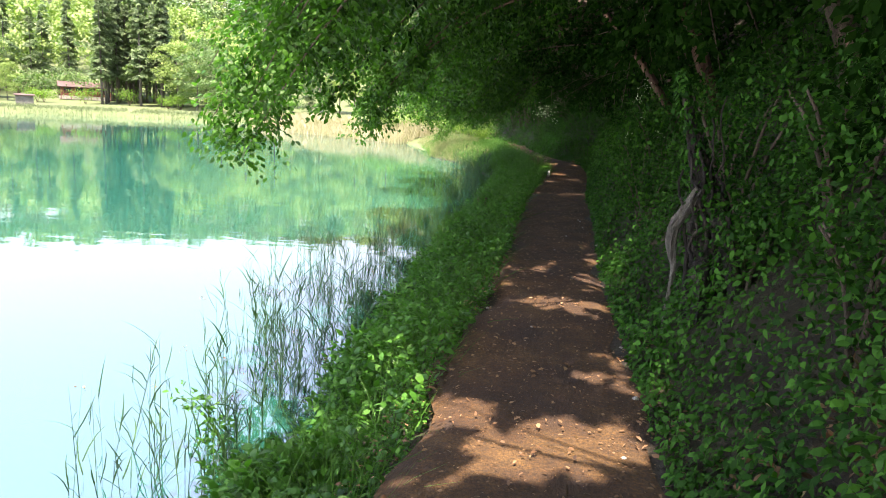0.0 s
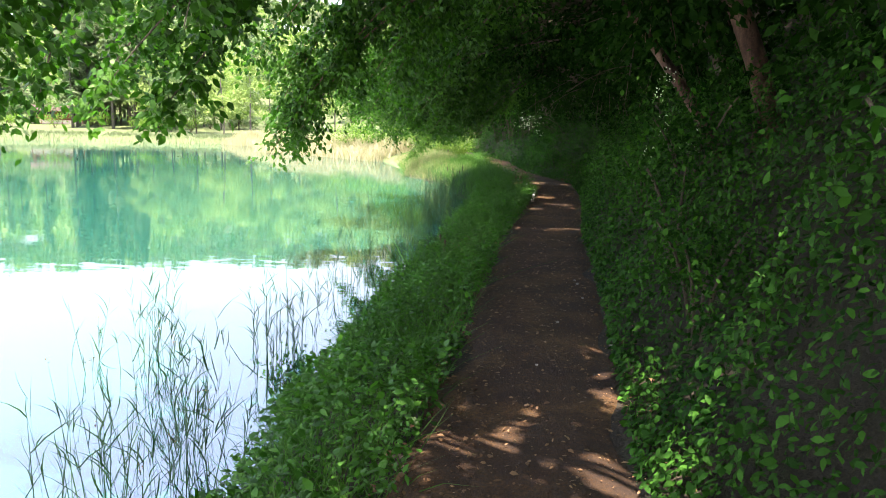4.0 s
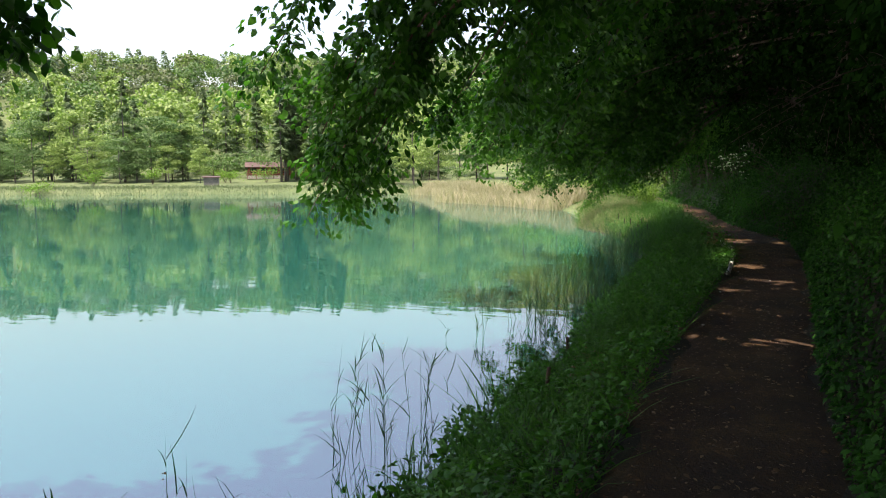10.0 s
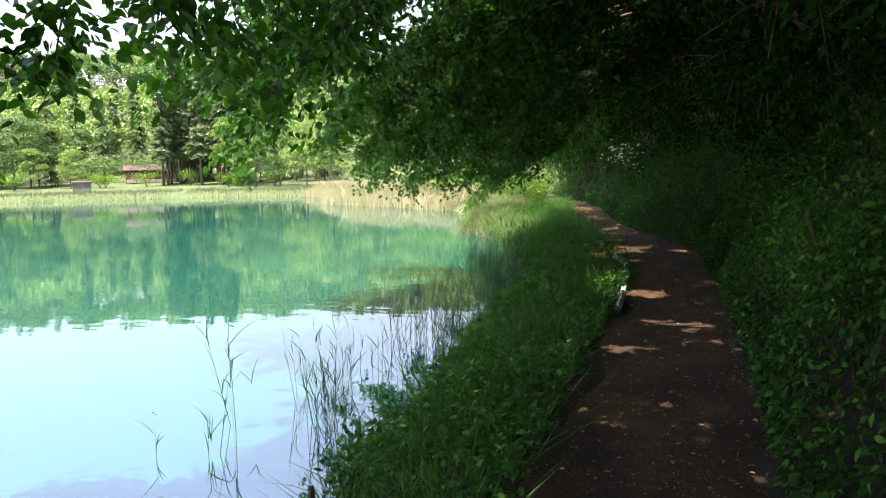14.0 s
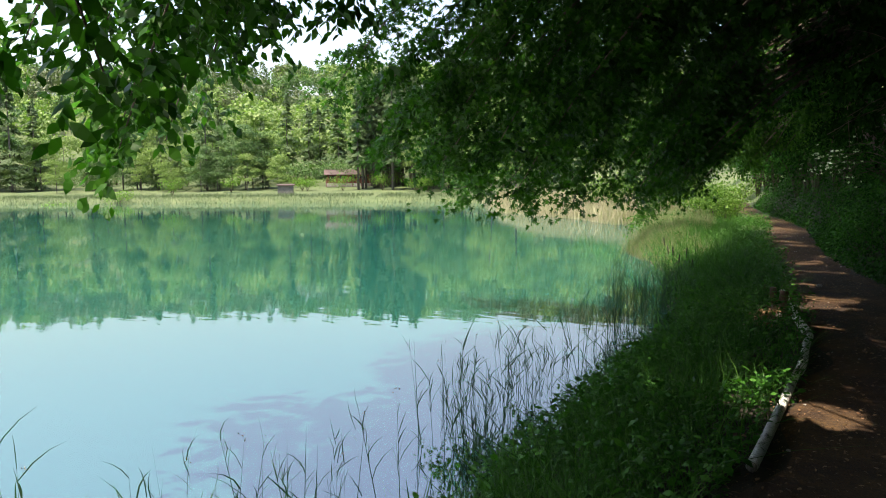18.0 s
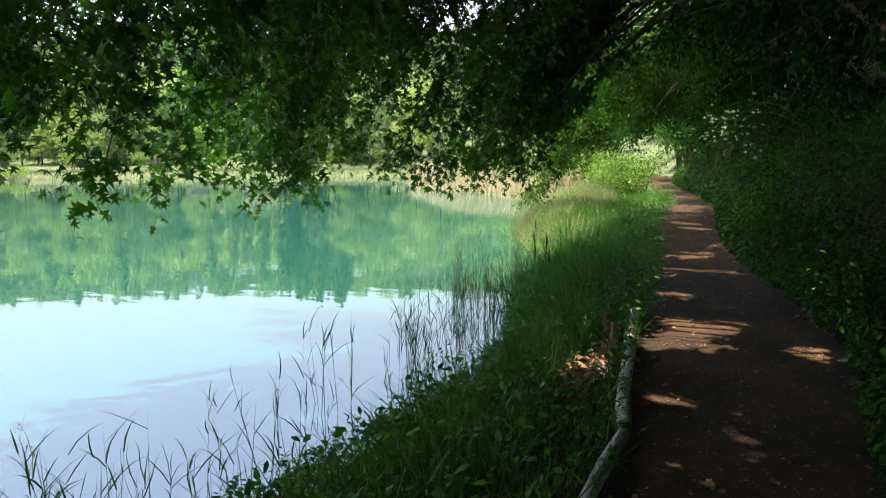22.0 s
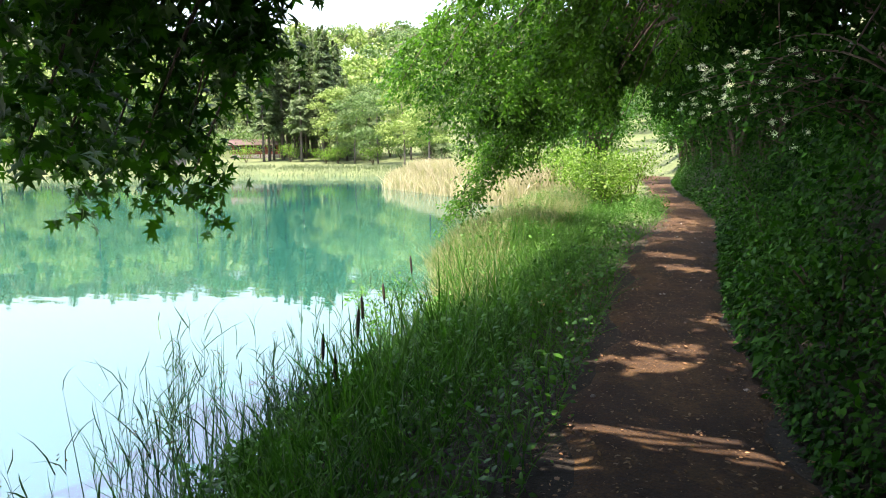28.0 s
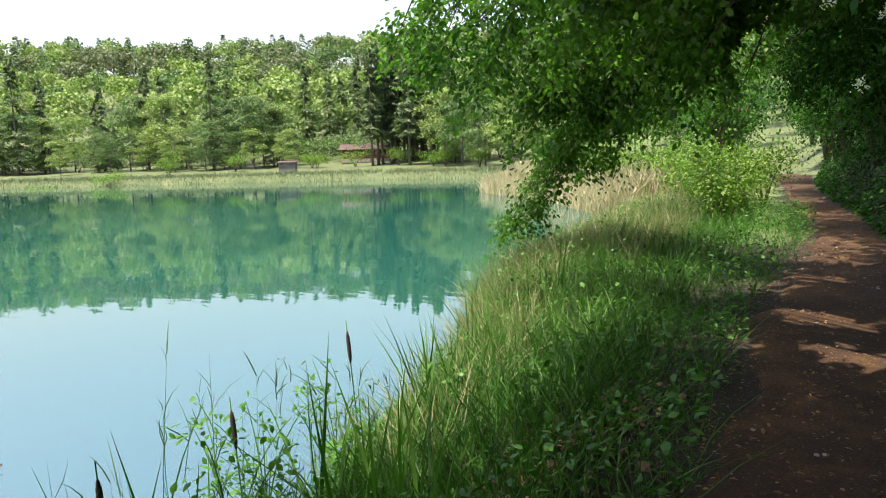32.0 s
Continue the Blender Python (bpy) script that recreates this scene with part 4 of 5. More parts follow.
for az, r, s in ((41.8, 146, 0.82), (40.2, 147, 0.74), (39.4, 150, 0.70), (30.3, 120, 0.62), (28.6, 118, 0.5)):
    put_tree(CONI, uc, *bearing(az, r), s, az)
for az, r, s in ((30.8, 116, 0.9), (29.4, 112, 0.8), (27.6, 108, 0.8), (25.6, 104, 0.85), (23.6, 98, 0.9), (44.6, 128, 0.95), (43.2, 131, 0.85)):
    put_tree(BROAD, ub, *bearing(az, r), s, az)
put_tree(CONI, uc, *bearing(45.0, 240), 0.62, 1.0)
for az, s in ((69.5, 0.9), (68.0, 0.95), (66.4, 0.8), (62.6, 0.7), (59.6, 0.85), (58.4, 0.75), (55.0, 0.85), (53.8, 0.7), (50.5, 0.6)):
    put_tree(CONI, uc, *along_shore(az, 18 + 7 * (az % 1.0), 2.2, 29.2), s, az)

# wooded hillside: one uncountable mass of domed crowns and spires
rng = np.random.RandomState(33)
parts_v, parts_f, parts_s, off = [], [], [], 0
count = 0
while count < 1250:
    x, y = rng.uniform(-330, 40), rng.uniform(0, 330)
    d = float(lake_distance(np.array([x]), np.array([y]))[0])
    az = math.degrees(math.atan2(-(x - 2), y - 15))
    if d < 38 or d > 215 or not (6 < az < 92) or (x > -25 and y < 95):
        continue
    h = rng.uniform(7, 10) if d < 60 else rng.uniform(9, 13.5)
    z0 = float(ground_z(x, y))
    n = 330
    conifer = rng.uniform() < (0.12 if d < 110 else 0.3)
    if conifer:
        u = rng.uniform(0, 1, n)
        a = rng.uniform(0, 6.28, n)
        r = h * 0.22 * (1 - u) ** 0.8 * rng.uniform(0.4, 1, n)
        at = np.stack([x + np.cos(a) * r, y + np.sin(a) * r, z0 + h * (0.1 + 0.95 * u)], -1)
        al = np.stack([np.cos(a), np.sin(a), np.full(n, -0.4)], -1)
        up = np.stack([0.5 * np.cos(a), 0.5 * np.sin(a), np.ones(n)], -1) + 0.2 * rng.normal(size=(n, 3))
        slot = 1
    else:
        c = unit(rng.normal(size=(8, 3))) * np.array([h * 0.24, h * 0.24, h * 0.17])
        dd = unit(rng.normal(size=(n, 3)))
        dd[:, 2] = np.abs(dd[:, 2]) * 1.1 - 0.35
        at = c[rng.randint(0, 8, n)] + dd * h * np.array([0.20, 0.20, 0.15]) + np.array([x, y, z0 + h * 0.72])
        al = rng.normal(size=(n, 3))
        up = dd + 0.2 * rng.normal(size=(n, 3)) + np.array([0, 0, 0.3])
        slot = int(rng.choice([0, 2, 3], p=(0.22, 0.78, 0.0) if d < 105 else (0.2, 0.35, 0.45)))
    pts, tris = DIAMOND
    a_, u_ = unit(al), up
    s_ = unit(np.cross(u_, a_))
    n_ = np.cross(a_, s_)
    sz = (rng.uniform(0.045, 0.085, n) * h)[:, None, None]
    v = at[:, None] + sz * (pts[None, :, 0, None] * a_[:, None] + pts[None, :, 1, None] * s_[:, None] * 1.3 + pts[None, :, 2, None] * n_[:, None])
    f = tris[None] + (np.arange(n) * 4)[:, None, None] + off
    off += n * 4
    parts_v.append(v.reshape(-1, 3)), parts_f.append(f.reshape(-1, 3)), parts_s.append(np.full(n * 2, slot))
    count += 1
tagged(new("hillside_woods", fast_mesh("hillside_woods", np.concatenate(parts_v), np.concatenate(parts_f), [M_FAR, M_CONIFER, M_FARLIGHT, M_RIDGE], np.concatenate(parts_s))),
       "mixed light and dark green woods on the hills across the lake", "woods", kind="stuff")


# ---- far bank: reed belt, house, shrubs ----
def shore_points(n, az0, az1, out0, out1, seed):
    """Places along the lake's edge seen from the path, from az0 to az1 degrees left, out0 to out1 metres behind the edge."""
    rng = np.random.RandomState(seed)
    a, b = SH, np.roll(SH, -1, 0)
    keep = []
    for p, q in zip(a, b):
        m = (p + q) / 2
        az = math.degrees(math.atan2(-(m[0] - 2), m[1] - 15))
        if az0 <= az <= az1 and math.hypot(m[0] - 2, m[1] - 15) > 28:
            keep.append((p, q))
    ln = np.array([np.linalg.norm(q - p) for p, q in keep])
    i = rng.choice(len(keep), n, p=ln / ln.sum())
    u = rng.uniform(0, 1, n)
    p, q = np.array([k[0] for k in keep])[i], np.array([k[1] for k in keep])[i]
    t = unit(q - p)
    nrm = np.stack([-t[:, 1], t[:, 0]], -1)
    base = p + (q - p) * u[:, None]
    test = base + nrm * 0.5
    nrm = np.where((lake_distance(test[:, 0], test[:, 1]) > 0)[:, None], nrm, -nrm)
    return base + nrm * rng.uniform(out0, out1, n)[:, None], rng


def far_reeds(name, n, az0, az1, out0, out1, height, mat, seed, label):
    p, rng = shore_points(n, az0, az1, out0, out1, seed)
    np.random.seed(seed)
    z = np.maximum(ground_z(p[:, 0], p[:, 1]), WATER_Z - 0.2)
    h = rng.uniform(*height, n)
    off = np.stack([0.15 * rng.normal(size=n) * h, 0.15 * rng.normal(size=n) * h, h], -1)
    bend = np.stack([0.2 * rng.normal(size=n) * h, 0.2 * rng.normal(size=n) * h, -0.12 * h], -1)
    return tagged(new(name, blade_mesh(name, np.stack([p[:, 0], p[:, 1], z], -1), off, rng.uniform(0.02, 0.05, n), bend, mat, 2)), label, "reeds", kind="stuff")


M_PINK = leaf_material("pale dry reeds in the corner", (0.17, 0.165, 0.10), (0.25, 0.235, 0.15), (0.33, 0.305, 0.21), 0.25)
M_STRAW = leaf_material("straw green reeds", (0.060, 0.095, 0.042), (0.095, 0.132, 0.066), (0.14, 0.17, 0.10), 0.2)
far_reeds("far_reed_belt", 17000, 26, 80, -1.0, 5.0, (0.15, 0.7), M_STRAW, 61, "pale green reed belt along the far shore")
far_reeds("reed_bed", 16000, 14, 26.3, -1.5, 2.5, (0.8, 1.5), M_PINK, 62, "pale straw-coloured reed bed in the corner of the lake")


def box(name, size, at, mat, bevel=0.02, tilt=0.0):
    bm = bmesh.new()
    bmesh.ops.create_cube(bm, size=1.0, matrix=Matrix.Translation(at) @ Matrix.Rotation(tilt, 4, "X") @ Matrix.Diagonal((*size, 1)))
    bmesh.ops.bevel(bm, geom=bm.edges[:], offset=bevel, segments=1, affect="EDGES")
    me = bpy.data.meshes.new(name)
    bm.to_mesh(me)
    bm.free()
    me.materials.append(mat)
    return me


def lodge(x, y, turn):
    """A long low red-boarded lodge with a verandah rail and a shallow roof."""
    root = new("house")
    root.location, root.rotation_euler = (x, y, float(ground_z(x, y)) - 0.1), (0, 0, turn)
    child(new("plinth", box("plinth", (9.2, 4.6, 0.7), (0, 0, 0.35), M_STONE)), root)
    child(new("wall", box("wall", (8.6, 4.0, 1.9), (0, 0, 1.6), M_REDWALL)), root)
    for side in (-1, 1):
        child(new("roof", box("roof", (9.8, 2.9, 0.14), (0, side * 1.25, 2.95), M_ROOF, 0.02, -side * 0.38)), root)
    for k in range(4):
        w = child(new("window", box("window", (1.3, 0.08, 1.0), (-3.2 + 2.1 * k, -2.03, 1.75), M_DARK)), root)
        child(new("frame", box("frame", (1.45, 0.10, 0.08), (-3.2 + 2.1 * k, -2.05, 1.22), M_REDWALL)), w)
    for z in (1.1, 1.55):
        child(new("rail", box("rail", (9.0, 0.08, 0.10), (0, -2.9, z), M_REDWALL)), root)
    for k in range(6):
        child(new("post", box("post", (0.12, 0.12, 1.7), (-4.4 + 1.76 * k, -2.9, 0.85), M_REDWALL)), root)
    return tagged(root, "low red-boarded lodge with a brown roof among the cedars", "house")


hx, hy = -76.7, 113.2
lodge(hx, hy, math.atan2(15 - hy, 2 - hx) + math.pi / 2).scale = (0.85, 0.85, 0.85)
bx, by = bearing(41.3, 112)
hut = new("shed")
hut.location, hut.rotation_euler = (bx, by, float(ground_z(bx, by)) - 0.1), (0, 0, 0.7)
child(new("wall", box("wall", (2.2, 1.6, 1.5), (0, 0, 0.75), M_GREYBOARD)), hut)
child(new("roof", box("roof", (2.6, 2.0, 0.12), (0, 0, 1.58), M_ROOF, 0.02, 0.08)), hut)
tagged(hut, "small grey boarded shed at the far water's edge", "shed")


def shrub(name, x, y, r, h, mat, seed, n, size, label, group="", stems=5):
    """A bush: some stems from the ground and layered leaf clumps."""
    rng = np.random.RandomState(seed)
    root = new(name)
    z0 = float(ground_z(x, y))
    root.location = (x, y, z0)
    c = []
    for k in range(stems):
        a = 6.28 * k / stems + rng.uniform(-0.5, 0.5)
        tip = np.array([math.cos(a) * r * 0.7, math.sin(a) * r * 0.7, h * rng.uniform(0.6, 0.95)])
        pts = curve_pts((0.03 * math.cos(a), 0.03 * math.sin(a), -0.05), tip * np.array([0.3, 0.3, 0.7]), tip, 7)
        child(new("stem", tube("stem", pts, np.linspace(0.012, 0.004, 7) * (0.6 + h), M_BARK, 5, 0.05, seed + k)), root)
        c += [pts[3], pts[4], pts[5], pts[6]]
    c = np.array(c)
    at = c[rng.randint(0, len(c), n)] + rng.normal(size=(n, 3)) * np.array([r * 0.30, r * 0.30, h * 0.12])
    at[:, 2] = np.maximum(at[:, 2], 0.03)
    al = rng.normal(size=(n, 3)) + np.array([0, 0, -0.2])
    up = np.stack([0.5 * rng.normal(size=n), 0.5 * rng.normal(size=n), np.ones(n)], -1)
    child(new("foliage", leaf_mesh("foliage", at, al, up, rng.uniform(*size, n), OVATE if size[1] < 0.12 else DIAMOND, mat)), root)
    return tagged(root, label, "bush", group)


rng = np.random.RandomState(71)
for k, (az, r) in enumerate(((40.3, 122), (39.9, 121), (37.2, 120), (34.2, 120), (31.5, 114), (30.6, 113), (28.0, 108), (45.5, 122), (49.5, 117), (53, 114), (57, 112), (61, 111), (65, 111))):
    x, y = bearing(az, r)
    shrub("bush", x, y, rng.uniform(1.7, 2.6), rng.uniform(1.7, 2.8), M_LIGHT, 300 + k, 700, (0.16, 0.30), "light green layered bush on the far bank", "bushes on the far bank")
for k in range(26):
    x, y = along_shore(42 + 1.5 * k + rng.uniform(-0.5, 0.5) if k > 3 else 22 + 1.5 * k, rng.uniform(19, 26))
    shrub("bush", x, y, rng.uniform(1.8, 2.6), rng.uniform(1.8, 3.2), M_FAR, 800 + k, 700, (0.18, 0.34), "dark green understory bush below the far trees", "understory bushes")
for k in range(40):
    x, y = along_shore(25 + 1.15 * k + rng.uniform(-0.4, 0.4), rng.uniform(26, 38))
    shrub("bush", x, y, rng.uniform(2.8, 4.0), rng.uniform(3.4, 5.2), M_FAR, 840 + k, 620, (0.3, 0.55), "dark green understory bush in the shade of the far woods", "understory bushes")
for k, (x, y, r, h) in enumerate(((-1.5, 42.6, 0.7, 1.2), (-2.3, 44.8, 0.9, 1.5), (-1.9, 47.2, 0.9, 1.6), (-3.2, 46.6, 0.9, 1.3), (-3.4, 50.0, 1.0, 1.6), (-5.2, 52.5, 1.2, 1.7), (-7.0, 55.0, 1.3, 1.8), (-9.5, 57.0, 1.6, 2.2), (-12.0, 59.5, 1.8, 2.4))):
    shrub("bush", x, y, r, h, M_LIGHT, 330 + k, 2200 if y < 50 else 1200, (0.05, 0.10) if y < 50 else (0.10, 0.2), "bright yellow-green sunlit bush beside the path", "bushes by the path")


rng = np.random.RandomState(73)
for k, y in enumerate((42.5, 44.6, 46.6, 48.8, 51.0, 53.5, 56.0, 59.0)):
    x = float(np.interp(y, R_Y, R_X)) + rng.uniform(0.9, 1.7)
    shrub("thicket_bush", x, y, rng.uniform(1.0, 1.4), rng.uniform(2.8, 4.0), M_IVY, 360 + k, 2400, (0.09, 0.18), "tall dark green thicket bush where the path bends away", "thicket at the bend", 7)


for k, (x, y) in enumerate(((-2.4, 64.0), (-3.4, 68.5), (-7.9, 65.5), (-9.6, 69.5), (-4.8, 75.0), (-11.8, 76.5), (-6.2, 83.0), (-13.0, 85.0), (-9.0, 95.0))):
    shrub("thicket_bush", x, y, rng.uniform(1.9, 2.6), rng.uniform(4.6, 6.4), M_CANOPY, 380 + k, 2600, (0.16, 0.32), "tall dense green bush where the path leaves the lake", "thicket at the bend", 7)


# ---- logs, stakes, posts and stones by the path ----
def round_log(name, a, b, r, mat, seed, label, group=""):
    a, b = np.array(a, float), np.array(b, float)
    n = 12
    pts = a + (b - a) * np.linspace(0, 1, n)[:, None]
    rng = np.random.RandomState(seed)
    pts += np.sin(np.linspace(0, math.pi, n) * (1 + seed % 2))[:, None] * np.array([0.018, 0.0, 0.005]) * rng.uniform(-1, 1)
    radii = r * (1 + 0.04 * np.sin(np.arange(n) * 1.1 + seed)) * np.linspace(1.04, 0.94, n)
    root = new(name)
    root.location = a.tolist()
    child(new("bark", tube("bark", pts - a, radii, mat, 12, 0.03, seed)), root)
    d = (b - a) / np.linalg.norm(b - a)
    for e, s in ((pts[0], -1), (pts[-1], 1)):
        child(new("cut_end", tube("cut_end", np.array([e - a + d * s * 0.001, e - a + d * s * 0.012]), [r * 0.9, r * 0.86], M_GREYWOOD, 12, 0.02, seed)), root, "pale sawn end")
    return tagged(root, label, "log", group)


for k, (a, b, r) in enumerate((((2.66, 19.55, 0.05), (2.68, 21.65, 0.055), 0.030), ((2.69, 21.7, 0.055), (2.66, 23.15, 0.06), 0.034),
                               ((2.64, 23.2, 0.07), (2.36, 24.7, 0.07), 0.042), ((2.34, 24.75, 0.065), (2.11, 26.05, 0.06), 0.042))):
    round_log("birch_log", a, b, r, M_BIRCH, 400 + k, "white-barked birch log edging the earth path", "logs edging the path")
round_log("log", (2.25, 24.2, -0.02), (2.05, 25.6, 0.0), 0.07, M_GREYWOOD, 410, "weathered brown log lying below the path's edge")


def stake(x, y, h, r, lean, seed, label="weathered wooden stake driven into the bank"):
    z0 = float(ground_z(x, y))
    pts = np.array([(lean * u, 0.3 * lean * u, -0.15 + (h + 0.15) * u) for u in np.linspace(0, 1, 6)])
    ob = new("stake", tube("stake", pts, r * np.array([1, 1, 1.02, 0.98, 0.97, 0.85]), M_STAKE, 9, 0.07, seed))
    ob.location = (x, y, z0)
    return tagged(ob, label, "stake", "stakes along the bank")


for k, (x, y, h, r) in enumerate(((2.25, 24.6, 0.26, 0.055), (2.15, 25.0, 0.26, 0.045), (1.51, 13.64, 0.30, 0.018), (1.22, 15.72, 0.36, 0.02), (2.50, 19.9, 0.12, 0.022), (1.95, 26.0, 0.2, 0.04))):
    stake(x, y, h, r, 0.03 * (-1) ** k, 420 + k)


def stone(x, y, z, r, seed, label="small grey stone on the path"):
    rng = np.random.RandomState(seed)
    bm = bmesh.new()
    bmesh.ops.create_icosphere(bm, subdivisions=2, radius=r)
    for v in bm.verts:
        k = 1 + 0.35 * noise.noise(v.co / r * 1.3 + Vector((seed, 0, 0)))
        v.co = Vector((v.co.x * 1.2 * k, v.co.y * k, v.co.z * 0.7 * k))
    me = bpy.data.meshes.new("stone")
    bm.to_mesh(me)
    bm.free()
    me.materials.append(M_STONE)
    ob = new("stone", me)
    ob.location = (x, y, z)
    return tagged(ob, label, "stone", "stones on the path")


stone(2.49, 26.99, 0.045, 0.036, 1)
rng = np.random.RandomState(77)
for k in range(60):
    y = rng.uniform(0, 40)
    x = np.interp(y, L_Y, L_X) + rng.beta(0.5, 0.5) * (np.interp(y, R_Y, R_X) - np.interp(y, L_Y, L_X))
    stone(float(x), y, 0.034, rng.uniform(0.006, 0.015), 10 + k, "pebble bedded in the earth path")


# ---- gnarled stump with a bent root beside the path ----
def fluted(name, pts, radii, mat, sides, twist, seed, deep=0.22):
    """A trunk with twisted flutes, ridges and lumps."""
    rng = np.random.RandomState(seed)
    pts = np.asarray(pts, float)
    n = len(pts)
    d = unit(np.gradient(pts, axis=0))
    a = unit(np.cross(d, np.array([0.3, 0.9, 0.2])))
    b = np.cross(d, a)
    ang = np.linspace(0, 2 * np.pi, sides, endpoint=False)
    v = []
    for i in range(n):
        u = i / (n - 1)
        f = 1 + deep * np.sin(ang * 5 + twist * u) * np.sin(ang * 2 - 3 * u + 1) + 0.5 * deep * np.sin(ang * 11 + twist * 1.6 * u + 2 * np.sin(9 * u)) + 0.10 * np.sin(23 * u + 3 * np.sin(ang)) + 0.12 * rng.normal(size=sides)
        v.append(pts[i] + (np.cos(ang) * radii[i] * f)[:, None] * a[i] + (np.sin(ang) * radii[i] * f)[:, None] * b[i])
    f = [(i * sides + k, i * sides + (k + 1) % sides, (i + 1) * sides + (k + 1) % sides, (i + 1) * sides + k) for i in range(n - 1) for k in range(sides)]
    return fast_mesh(name, np.concatenate(v), f, mat, None, False)


def gnarled_tree(x, y):
    root = new("gnarled_tree")
    root.location = (x + 0.06, y + 0.36, -0.05)
    o = np.array([x, y, 0.0])
    trunk = np.concatenate([curve_pts((3.74, 5.12, 0.12), (3.78, 5.12, 0.6), (3.68, 5.12, 1.02), 16), curve_pts((3.67, 5.12, 1.06), (3.56, 5.12, 1.35), (3.47, 5.16, 1.75), 14), curve_pts((3.46, 5.17, 1.78), (3.43, 5.2, 1.82), (3.44, 5.22, 1.88), 8)]) - o
    radii = np.interp(np.linspace(0, 1, len(trunk)), [0, 0.15, 0.38, 0.5, 0.7, 1.0], [0.14, 0.14, 0.12, 0.07, 0.032, 0.012])
    child(new("trunk", fluted("trunk", trunk, radii, M_GNARL, 34, 4.0, 5)), root)
    bent = np.concatenate([curve_pts((3.60, 5.05, 1.12), (3.53, 5.02, 1.02), (3.45, 5.00, 0.86), 8), curve_pts((3.44, 5.0, 0.82), (3.45, 5.0, 0.70), (3.475, 4.99, 0.62), 6)[1:], curve_pts((3.475, 4.99, 0.58), (3.46, 4.97, 0.45), (3.43, 4.94, 0.02), 9)]) - o
    br = np.interp(np.linspace(0, 1, len(bent)), [0, 0.2, 0.45, 0.6, 1.0], [0.026, 0.038, 0.032, 0.015, 0.012])
    child(new("root", fluted("root", bent, br, M_ROOT, 18, 1.5, 6, 0.12)), root, "bare grey bent root")
    for k, (a, b, c, r) in enumerate((((3.62, 5.0, 0.7), (3.66, 4.86, 0.5), (3.60, 4.8, 0.0), 0.05), ((3.8, 5.2, 0.7), (3.72, 5.5, 0.4), (3.6, 5.6, 0.0), 0.06), ((3.72, 4.95, 0.95), (3.85, 4.85, 0.6), (3.9, 4.72, 0.1), 0.05))):
        child(new("root", fluted("root", curve_pts(a, b, c, 12) - o, r * np.linspace(1.2, 0.5, 12), M_GNARL, 14, 2.0, 8 + k, 0.2)), root)
    wob = np.random.RandomState(9)
    for k in range(5):
        a = curve_pts((3.6 + 0.05 * k, 4.93, 0.3 + 0.1 * k), (3.50 + 0.05 * k, 4.97, 1.0), (3.46 + 0.06 * k, 5.08, 1.25 + 0.12 * k), 14) - o
        a += wob.normal(size=a.shape) * 0.016
        child(new("vine", tube("vine", a, np.linspace(0.016, 0.006, 14), M_GNARL, 6, 0.15, 40 + k)), root)
    n = 1500
    i = wob.randint(6, len(trunk), n)
    d = unit(wob.normal(size=(n, 3)) * np.array([1, 1, 0.4]))
    at = trunk[i] + d * (radii[i] * wob.uniform(0.95, 1.5, n) + 0.02)[:, None]
    keep = (d[:, 0] > -0.35) | (i > 26) | (wob.uniform(size=n) < 0.25)
    at, d = at[keep], d[keep]
    child(new("ivy", leaf_mesh("ivy", at, wob.normal(size=at.shape) * 0.6 + np.array([0, 0, -0.8]), d + 0.4 * wob.normal(size=at.shape), wob.uniform(0.025, 0.06, len(at)), OVATE, M_IVY)), root, "dark green ivy leaves")
    return tagged(root, "gnarled old trunk with rough bark and a bare bent root", "tree")


M_GNARL = rough_material("gnarled bark", [(0.34, (0.006, 0.0045, 0.004)), (0.5, (0.018, 0.014, 0.011)), (0.68, (0.085, 0.072, 0.058))], 19, 45, 0.05, stretch=(1, 1, 0.35), strength=1.0)
M_ROOT = rough_material("bare root wood", [(0.3, (0.030, 0.028, 0.023)), (0.5, (0.085, 0.081, 0.067)), (0.72, (0.19, 0.18, 0.155))], 10, 40, 0.02, stretch=(1, 1, 0.4), strength=1.0)
gnarled_tree(3.68, 5.0)


# ---- iris and tall weeds at the water's edge ----
def iris(x, y, n, h, seed):
    rng = np.random.RandomState(seed)
    np.random.seed(seed)
    z0 = max(float(ground_z(x, y)), WATER_Z - 0.15) - 0.03
    base = np.stack([rng.normal(size=n) * 0.10, rng.normal(size=n) * 0.10, np.zeros(n)], -1)
    hh = rng.uniform(0.55, 1.0, n) * h
    off = np.stack([rng.normal(size=n) * 0.20 * hh, rng.normal(size=n) * 0.20 * hh, hh], -1)
    bend = np.stack([rng.normal(size=n) * 0.12 * hh, rng.normal(size=n) * 0.12 * hh, -0.1 * hh], -1)
    ob = new("iris_clump", blade_mesh("iris_clump", base, off, rng.uniform(0.007, 0.013, n), bend, M_GRASS, 4))
    ob.location = (x, y, z0)
    return tagged(ob, "clump of long sword-shaped green leaves at the water's edge", "water plant", "iris clumps", "stuff")


